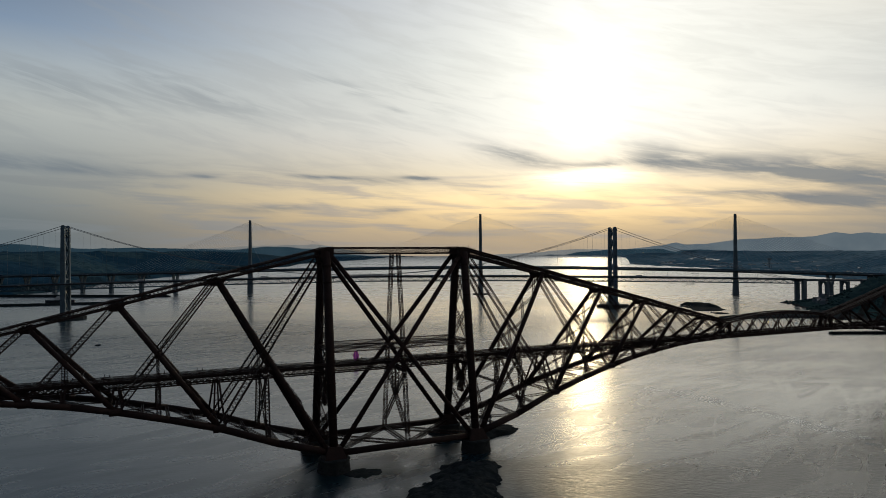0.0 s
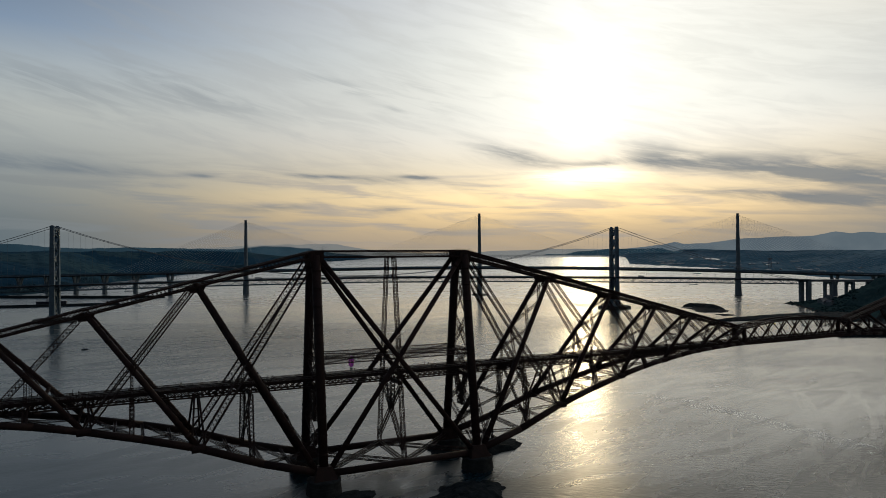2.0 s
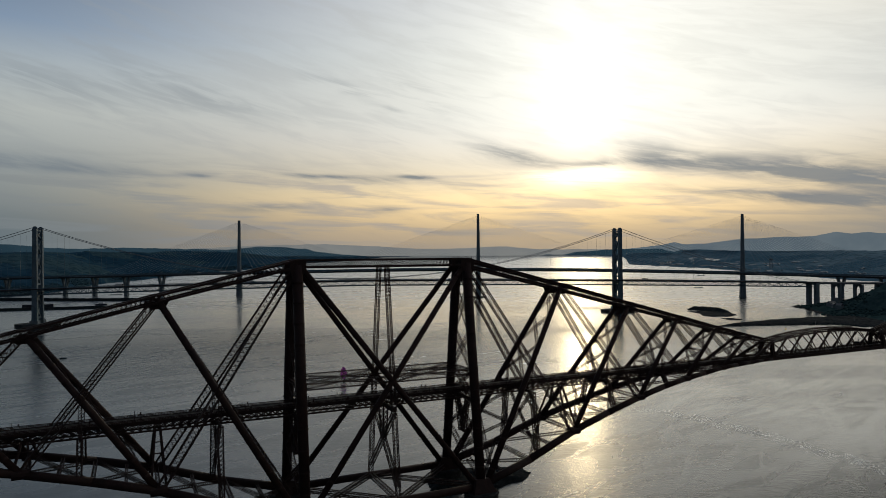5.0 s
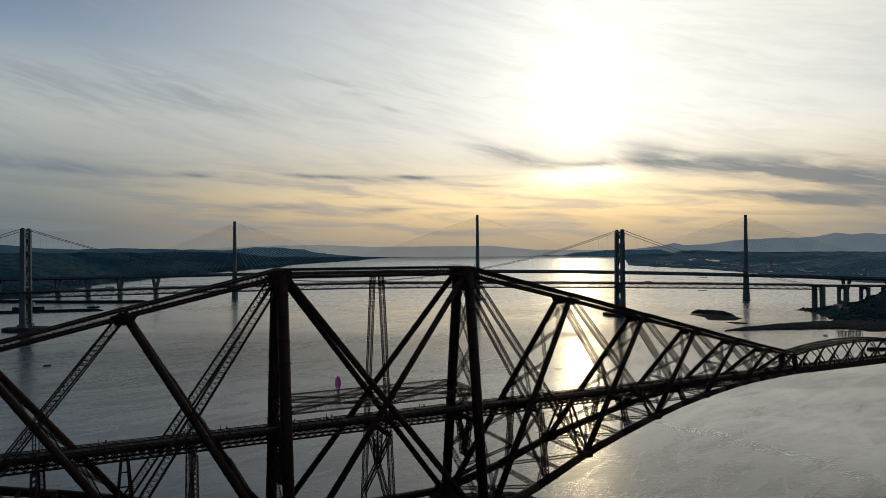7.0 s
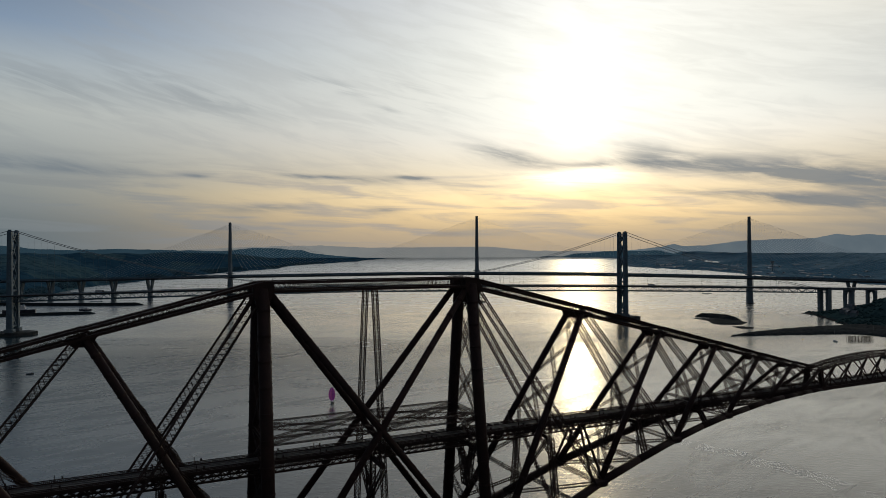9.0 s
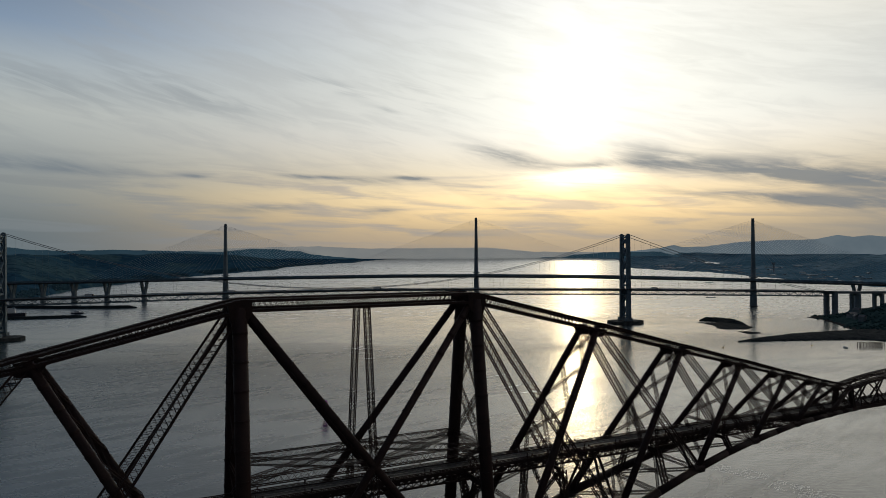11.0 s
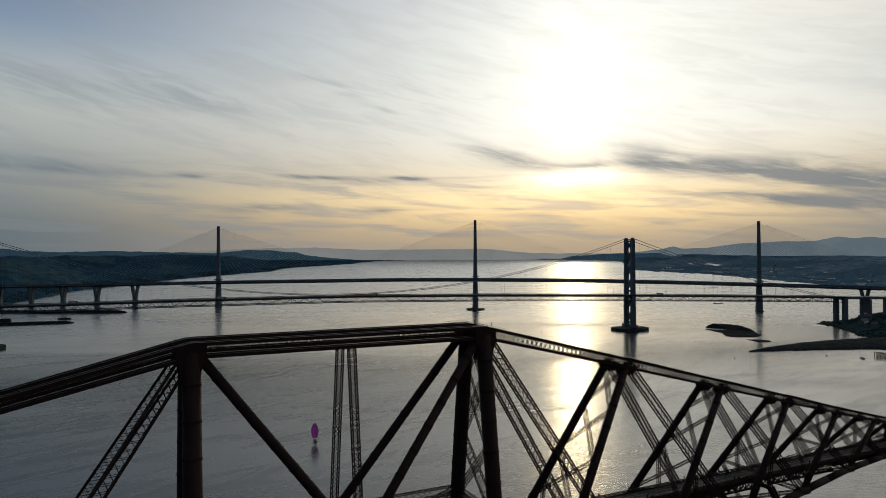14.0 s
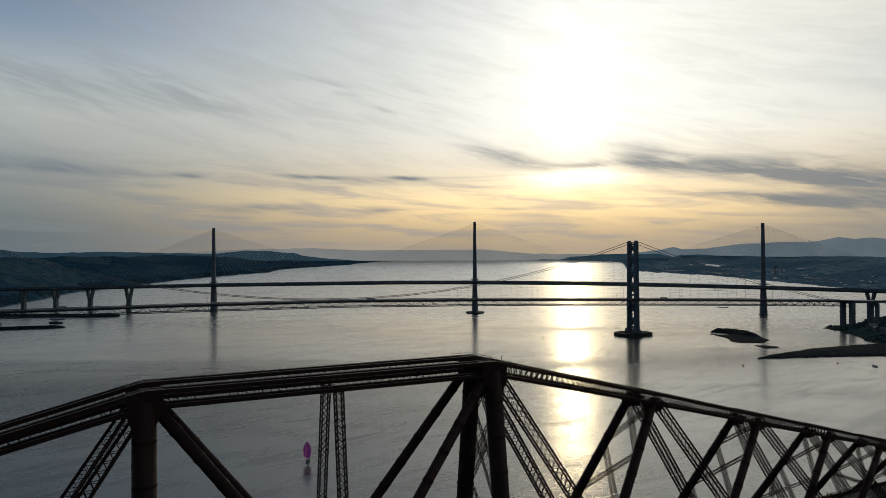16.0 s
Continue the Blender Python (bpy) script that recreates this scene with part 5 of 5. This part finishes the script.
def yacht(x, y, turn, length, label, hull=HULL, group="moored yachts", sail=None):
    b = thing("sailing_boat", label, "boat", group, at=(x, y, 0.1))
    b.rotation_euler = (0, 0, radians(turn))
    part("hull", hull_geo(length, length * 0.31, length * 0.10), hull, b)
    part("cabin", Geo().prism([(-0.16 * length, -0.09 * length, length * 0.09), (0.14 * length, -0.07 * length, length * 0.10), (0.14 * length, 0.07 * length, length * 0.10), (-0.16 * length, 0.09 * length, length * 0.09)],
                              [(-0.14 * length, -0.075 * length, length * 0.16), (0.09 * length, -0.05 * length, length * 0.155), (0.09 * length, 0.05 * length, length * 0.155), (-0.14 * length, 0.075 * length, length * 0.16)]), HULL, b)
    part("mast", Geo().tube((0.06 * length, 0, length * 0.1), (0.06 * length, 0, length * 1.35), 0.09, 0.05, 6), CABLE, b)
    part("boom", Geo().tube((0.06 * length, 0, length * 0.24), (-0.36 * length, 0, length * 0.23), 0.12, 0.10, 6), SAIL, b)
    return b


def spinnaker(boat, length):
    """A bellied sail in upright panels of two colours."""
    n, m = 10, 12
    def at(i, j):
        u, v = i / n, j / m
        wide = length * 0.25 * math.sin(math.pi * (0.02 + 0.88 * (1 - v))) ** 0.6
        a = (u - 0.5) * 2.2
        return (0.38 * length + wide * (math.cos(a) - 0.3) * 0.9, wide * math.sin(a) * 1.25, length * (0.28 + 1.06 * v))
    root = None
    for i in range(n):
        g = Geo()
        for j in range(m + 1):
            g.verts += [at(i, j), at(i + 1, j)]
        g.faces = [(2 * j, 2 * j + 1, 2 * j + 3, 2 * j + 2) for j in range(m)]
        part("sail_panel", g, PURPLE if i in (2, 5, 7) else PINK, boat, "", smooth=True)


spin_boat = yacht(68.5, 291.0, 250, 9.8, "small dark-hulled sailing boat under a magenta and purple spinnaker", DARK_HULL, "")
spinnaker(spin_boat, 9.8)
part("main_sail", Geo().prism([(0.5, 0.0, 2.6), (-3.4, 0.25, 2.5), (0.45, 0.0, 12.6)], [(0.5, 0.05, 2.6), (-3.4, 0.30, 2.5), (0.45, 0.05, 12.6)]), SAIL, spin_boat, "pale mainsail")
for k, (x, y, turn, length) in enumerate(((778, 346, 60, 10.5), (905, 372, 50, 9), (946, 352, 80, 8))):
    yacht(x, y, turn, length, "white moored sailing yacht with bare mast", HULL if k % 2 == 0 else DARK_HULL)
far_sail = yacht(1780, 3150, 30, 14, "distant yacht with a white sail raised", HULL, "")
part("main_sail", Geo().prism([(0.8, 0, 2.5), (-5.0, 0.3, 2.5), (0.8, 0, 18)], [(0.8, 0.1, 2.5), (-5.0, 0.4, 2.5), (0.8, 0.1, 18)]), SAIL, far_sail)


def motor_boat(x, y, turn, length, label, hull=HULL):
    b = thing("motor_boat", label, "boat", at=(x, y, 0.1))
    b.rotation_euler = (0, 0, radians(turn))
    part("hull", hull_geo(length, length * 0.28, length * 0.12), hull, b)
    part("wheelhouse", Geo().prism([(-0.2 * length, -0.09 * length, length * 0.1), (0.2 * length, -0.09 * length, length * 0.1), (0.2 * length, 0.09 * length, length * 0.1), (-0.2 * length, 0.09 * length, length * 0.1)],
                                   [(-0.18 * length, -0.08 * length, length * 0.27), (0.10 * length, -0.08 * length, length * 0.27), (0.10 * length, 0.08 * length, length * 0.27), (-0.18 * length, 0.08 * length, length * 0.27)]), HULL, b)
    part("mast", Geo().tube((-0.05 * length, 0, length * 0.25), (-0.05 * length, 0, length * 0.5), 0.06, 0.04, 6), CABLE, b)
    return b


motor_boat(-171, 556, 200, 7, "small dark open motor boat under way", DARK_HULL)
motor_boat(-166, 1418, 172, 25, "low dark workboat by the harbour mouth", DARK_HULL)
ship = motor_boat(-289, 1411, 178, 60, "dark grey ship berthed in the harbour", DARK_HULL)
part("funnel", Geo().tube((-8, 0, 13), (-8.6, 0, 19), 1.8, 1.5, 10), GREY_STEEL, ship)


def buoy(x, y):
    b = thing("buoy", "small round mooring buoy on the water", "buoy", "mooring buoys", at=(x, y, 0))
    part("float", Geo().lathe((0, 0, -0.3), [(0.5, 0), (1.1, 0.3), (1.15, 0.8), (0.7, 1.3)], 10), YELLOW, b)
    part("top_mark", Geo().tube((0, 0, 0.9), (0, 0, 2.4), 0.16, 0.10, 6), DARK_HULL, b)
    return b


first = buoy(640, 420)
for x, y in ((760, 380), (720, 560), (580, 760), (1010, 640), (395, 610)):
    copy_thing(first, pose(x, y, 0))

jetty = thing("jetty", "long low dark stone jetty with a light at its end", "jetty")
J0, J1 = Vector((697, 236, 0)), Vector((880, 150, 0))
jd = (J1 - J0).normalized()
jn = Vector((-jd.y, jd.x, 0))
part("wall", Geo().prism([J0 - jn * 3.5 - Vector((0, 0, 2)), J1 - jn * 4 - Vector((0, 0, 2)), J1 + jn * 4 - Vector((0, 0, 2)), J0 + jn * 3.5 - Vector((0, 0, 2))],
                         [J0 - jn * 2.8 + Vector((0, 0, 2.6)), J1 - jn * 3 + Vector((0, 0, 3.2)), J1 + jn * 3 + Vector((0, 0, 3.2)), J0 + jn * 2.8 + Vector((0, 0, 2.6))]), ROCK, jetty)
part("light_post", Geo().tube(J0 + jd * 3 + Vector((0, 0, 2.5)), J0 + jd * 3 + Vector((0, 0, 6.5)), 0.5, 0.4, 8), DARK_HULL, jetty)

piles = thing("pile_pier", "ruined timber pile pier standing in the water", "pier")
for i in range(9):
    for j in range(3):
        x, y = 806 + i * 3.4 + j * 1.6, 343 - i * 1.7 + j * 3.4
        part("timber_post", Geo().tube((x, y, -2), (x, y, 5.2 + 0.5 * math.sin(3 * i + j)), 0.42, 0.36, 7), TIMBER, piles)
for j in (0, 2):
    for a, b in ((0, 3), (4, 8)):
        part("cap_beam", Geo().bar((806 + a * 3.4 + j * 1.6, 343 - a * 1.7 + j * 3.4, 4.9), (806 + b * 3.4 + j * 1.6, 343 - b * 1.7 + j * 3.4, 4.9), 0.6), TIMBER, piles)


# ---- traffic, lighting columns and gantries on the road bridges ----
def vehicle(kind, mat, label):
    lorry = kind == "lorry"
    L, W, H = (13, 2.5, 3.6) if lorry else (4.4, 1.8, 1.45)
    v = thing(kind, label, "lorry" if lorry else "car", "bridge traffic")
    if lorry:
        part("trailer", Geo().prism([(-6.5, -1.25, 0.9), (3.4, -1.25, 0.9), (3.4, 1.25, 0.9), (-6.5, 1.25, 0.9)], [(-6.5, -1.25, 4.0), (3.4, -1.25, 4.0), (3.4, 1.25, 4.0), (-6.5, 1.25, 4.0)]), mat, v)
        part("cab", Geo().prism([(3.8, -1.2, 0.6), (6.2, -1.2, 0.6), (6.2, 1.2, 0.6), (3.8, 1.2, 0.6)], [(3.8, -1.2, 3.4), (5.7, -1.2, 3.3), (5.7, 1.2, 3.3), (3.8, 1.2, 3.4)]), DARK_HULL, v)
        axles = (-5.2, -4.0, 2.0, 5.2)
    else:
        part("body", Geo().prism([(-2.2, -0.9, 0.3), (2.2, -0.9, 0.3), (2.2, 0.9, 0.3), (-2.2, 0.9, 0.3)], [(-2.15, -0.88, 0.9), (2.1, -0.88, 0.8), (2.1, 0.88, 0.8), (-2.15, 0.88, 0.9)]), mat, v)
        part("cabin", Geo().prism([(-1.8, -0.82, 0.88), (1.1, -0.82, 0.84), (1.1, 0.82, 0.84), (-1.8, 0.82, 0.88)], [(-1.3, -0.7, 1.45), (0.4, -0.7, 1.45), (0.4, 0.7, 1.45), (-1.3, 0.7, 1.45)]), DARK_HULL, v)
        axles = (-1.35, 1.35)
    for a in axles:
        for side in (-1, 1):
            part("wheel", Geo().tube((a, side * W * 0.42, 0.4), (a, side * W * 0.5, 0.4), 0.45 if lorry else 0.33, n=10), DARK_HULL, v)
    return v


lorry = vehicle("lorry", HULL, "white box lorry crossing the road bridge")
car = vehicle("car", GREY_STEEL, "grey car crossing the road bridge")
f_turn, q_turn = math.degrees(math.atan2(F_DIR.y, F_DIR.x)), math.degrees(math.atan2(Q_DIR.y, Q_DIR.x))
spots = [(f_at(s, o, f_deck(s) + 0.62), f_turn, k) for s, o, k in ((330, -7, 1), (410, 7, 0), (905, -7, 0), (925, -7, 0), (1060, -7, 1), (1090, -7, 0), (690, 7, 0), (1250, -7, 0), (120, 7, 1), (220, -7, 0))]
spots += [(q_at(s, o, q_deck(s) + 0.02), q_turn, k) for s, o, k in ((-470, -8, 1), (-430, -8, 0), (-160, -8, 1), (-140, -8, 1), (-90, -8, 0), (210, -8, 0), (360, 8, 1), (520, -8, 0), (-760, -8, 1), (-930, -8, 0), (760, -8, 0))]
for k, (p, turn, big) in enumerate(spots):
    made = copy_thing(lorry if big else car, pose(*p, 0, 0, turn + (180 if k % 2 else 0)))
lorry.matrix_world = pose(*f_at(560, -7, f_deck(560) + 0.62), 0, 0, f_turn)
car.matrix_world = pose(*f_at(600, -7, f_deck(600) + 0.62), 0, 0, f_turn)


def lamp_column():
    l = thing("street_lamp", "slim grey road lighting column with a short arm", "street lamp", "bridge lighting columns")
    part("column", Geo().tube((0, 0, 0), (0, 0, 11.5), 0.16, 0.10, 6), GREY_STEEL, l)
    part("arm", Geo().tube((0, 0, 11.4), (0, 1.8, 11.8), 0.09, 0.07, 6), GREY_STEEL, l)
    part("lantern", Geo().prism([(-0.25, 1.7, 11.7), (0.25, 1.7, 11.7), (0.25, 2.7, 11.75), (-0.25, 2.7, 11.75)], [(-0.2, 1.8, 11.95), (0.2, 1.8, 11.95), (0.2, 2.6, 11.9), (-0.2, 2.6, 11.9)]), GREY_STEEL, l)
    return l


lamp = lamp_column()
lamp.matrix_world = pose(*f_at(-380, -11, f_deck(-380) + 0.6), 0, 0, f_turn)
for s in range(-330, 1400, 50):
    copy_thing(lamp, pose(*f_at(s, -11, f_deck(s) + 0.6), 0, 0, f_turn))


def gantry(p, turn):
    g = thing("maintenance_gantry", "hanging maintenance gantry under the bridge deck", "gantry", "deck gantries", at=p)
    g.rotation_euler = (0, 0, radians(turn))
    part("platform", Geo().prism([(-9, -2, 0), (9, -2, 0), (9, 2, 0), (-9, 2, 0)], [(-9, -2, 1.2), (9, -2, 1.2), (9, 2, 1.2), (-9, 2, 1.2)]), GREY_STEEL, g)
    for x in (-7, 7):
        part("hanger", Geo().bar((x, 0, 1.2), (x, 0, 4.4), 0.4), GREY_STEEL, g)


gantry(f_at(120, -12, f_deck(120) - 13.4), f_turn)
gantry(f_at(1170, -12, f_deck(1170) - 13.4), f_turn)
gantry(q_at(548, -12, q_deck(548) - 9.0), q_turn)


# ---- buildings and woods on the shores ----
def shed(p, turn, L, W, H, roof_mat, label, group, name="warehouse", category="building"):
    b = thing(name, label, category, group, at=p)
    b.rotation_euler = (0, 0, radians(turn))
    part("wall", Geo().prism([(-L / 2, -W / 2, -3), (L / 2, -W / 2, -3), (L / 2, W / 2, -3), (-L / 2, W / 2, -3)], [(-L / 2, -W / 2, H), (L / 2, -W / 2, H), (L / 2, W / 2, H), (-L / 2, W / 2, H)]), SHED_WALL if name == "warehouse" else HOUSE, b)
    rise = W * 0.16 if name == "warehouse" else W * 0.38
    part("roof", Geo().prism([(-L / 2 - 0.4, -W / 2 - 0.5, H), (-L / 2 - 0.4, 0, H + rise), (-L / 2 - 0.4, W / 2 + 0.5, H)], [(L / 2 + 0.4, -W / 2 - 0.5, H), (L / 2 + 0.4, 0, H + rise), (L / 2 + 0.4, W / 2 + 0.5, H)]), roof_mat, b)
    return b


bpy.context.view_layer.update()
graph = bpy.context.evaluated_depsgraph_get()


def land_z(x, y):
    hit, place, nrm, idx, ob, _ = scene.ray_cast(graph, Vector((x, y, 700)), Vector((0, 0, -1)))
    return (place.z, ob.name) if hit else (0.0, "")


def scatter_buildings():
    r = random.Random(11)
    jobs = []
    for k in range(60):                               # docks and sheds of the north shore
        az = r.uniform(43.5, 60.5)
        back = r.choice((90, 140, 220, 320, 430, 560, 700))
        rr = float(np.interp(az, *zip(*NORTH_SHORE))) + back
        jobs.append((polar(az, rr, 0), r.uniform(0, 180), r.uniform(16, 44), r.uniform(10, 24), r.uniform(2.0, 3.5), "warehouse", ROOF))
    for k in range(5):                                # village on the headland
        jobs.append(((r.uniform(1060, 1240), r.uniform(440, 600), 0), r.uniform(0, 180), r.uniform(9, 17), r.uniform(7, 10), r.uniform(5, 8), "house", SLATE))
    for p, turn, L, W, H, name, mat in jobs:
        z, under = land_z(p[0], p[1])
        if not under.startswith("ground"):
            continue
        if name == "warehouse":
            shed((p[0], p[1], z), turn, L, W, H, mat, "long pale-roofed dockside shed", "dockside sheds")
        else:
            shed((p[0], p[1], z), turn, L, W, H, mat, "small slate-roofed house on the shore", "shore houses", "house", "house")


scatter_buildings()


def crane(x, y, z, h):
    # The paler cable grey stands in for haze over the far crane.
    c = thing("dock_crane", "tall hammerhead dock crane against the hills", "crane", at=(x, y, z))
    for dx, dy in ((-7, -7), (7, -7), (7, 7), (-7, 7)):
        part("leg", Geo().bar((dx * 0.8, dy * 0.8, -2), (dx * 0.5, dy * 0.5, h), 1.8), CABLE, c)
    part("jib", Geo().bar((-9, 5, h + 2), (9, -5, h + 2), 5, 5), CABLE, c)
    part("cab", Geo().prism([(-5, -5, h - 5), (5, -5, h - 5), (5, 5, h - 5), (-5, 5, h - 5)], [(-5, -5, h + 1), (5, -5, h + 1), (5, 5, h + 1), (-5, 5, h + 1)]), CABLE, c)


cx, cy, _ = polar(52.6, 3700, 0)
crane(cx, cy, land_z(cx, cy)[0], 46)


def wood(name, label, spots_fn, count, seed, size, foliage):
    """Far woodland: uneven clumps of crowns, too many to count."""
    r = random.Random(seed)
    base = bmesh.new()
    bmesh.ops.create_icosphere(base, subdivisions=1, radius=1)
    bv = [v.co.copy() for v in base.verts]
    bf = [tuple(v.index for v in f.verts) for f in base.faces]
    base.free()
    g = Geo()
    for _ in range(count):
        x, y = spots_fn(r)
        z, under = land_z(x, y)
        if not under.startswith("ground"):
            continue
        s = size * r.uniform(0.6, 1.3)
        k = len(g.verts)
        sq = r.uniform(0.7, 1.2)
        g.verts += [(x + v.x * s * r.uniform(0.75, 1.25), y + v.y * s * r.uniform(0.75, 1.25), z + 0.3 * s * sq + v.z * s * 0.6 * sq * r.uniform(0.75, 1.3)) for v in bv]
        g.faces += [tuple(k + i for i in f) for f in bf]
    ob = part(name, g, foliage, None)
    tagged(ob, label, "trees", kind="stuff")


def south_spot(r):
    az = r.uniform(-11, 15)
    rr = float(np.interp(az, *zip(*SOUTH_SHORE))) + 12 + 110 * r.random() ** 2
    x, y = polar(az, min(rr, 4800), 0)[:2]
    return (x, y) if noise.noise(Vector((x / 160, y / 160, 5))) > -0.15 else (x, y - 9000)


def head_spot(r):
    x, y = r.uniform(985, 1480), r.uniform(260, 700)
    return (x, y) if noise.noise(Vector((x / 70, y / 70, 2))) > -0.15 else (x + 3000, y)


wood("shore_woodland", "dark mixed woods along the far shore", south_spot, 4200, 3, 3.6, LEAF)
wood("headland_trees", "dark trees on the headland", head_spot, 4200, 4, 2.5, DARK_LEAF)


# ---- tide line ----
def foam_material():
    m = bpy.data.materials.new("thin_foam")
    m.use_nodes = True
    t = m.node_tree
    b = t.nodes["Principled BSDF"]
    b.inputs["Base Color"].default_value, b.inputs["Roughness"].default_value = (0.78, 0.77, 0.72, 1), 0.10
    b.inputs["IOR"].default_value = 2.3
    co = t.nodes.new("ShaderNodeTexCoord")
    n = t.nodes.new("ShaderNodeTexNoise")
    n.inputs["Scale"].default_value, n.inputs["Detail"].default_value = 0.10, 5
    t.links.new(co.outputs["Object"], n.inputs["Vector"])
    t.links.new(Val(t, n.outputs[0]).smooth(0.35, 0.75, 0.0, 0.34).s, b.inputs["Alpha"])
    return m


def tide_line():
    line = [(196, 128), (216, 105), (238, 78), (247, 45), (249, 0), (250, -50), (247, -101), (238, -150), (225, -190)]
    ys = np.linspace(0, len(line) - 1, 90)
    xs = np.interp(ys, range(len(line)), [p[0] for p in line])
    yy = np.interp(ys, range(len(line)), [p[1] for p in line])
    g = Geo()
    for k, (x, y) in enumerate(zip(xs, yy)):
        wob = 3.0 * ridge(k * 9.0, 0, 4.0, 60.0)
        wide = 7.0 + 6.0 * abs(ridge(k * 7.0, 3, 8.0, 40.0))
        g.verts += [(x + wob - wide, y, 0.05), (x + wob + wide, y + 0.4, 0.05)]
    g.faces = [(2 * k, 2 * k + 1, 2 * k + 3, 2 * k + 2) for k in range(len(xs) - 1)]
    ob = part("foam_line", g, foam_material(), None)
    tagged(ob, "thin broken line of pale foam on the tide", "foam", kind="stuff")


tide_line()
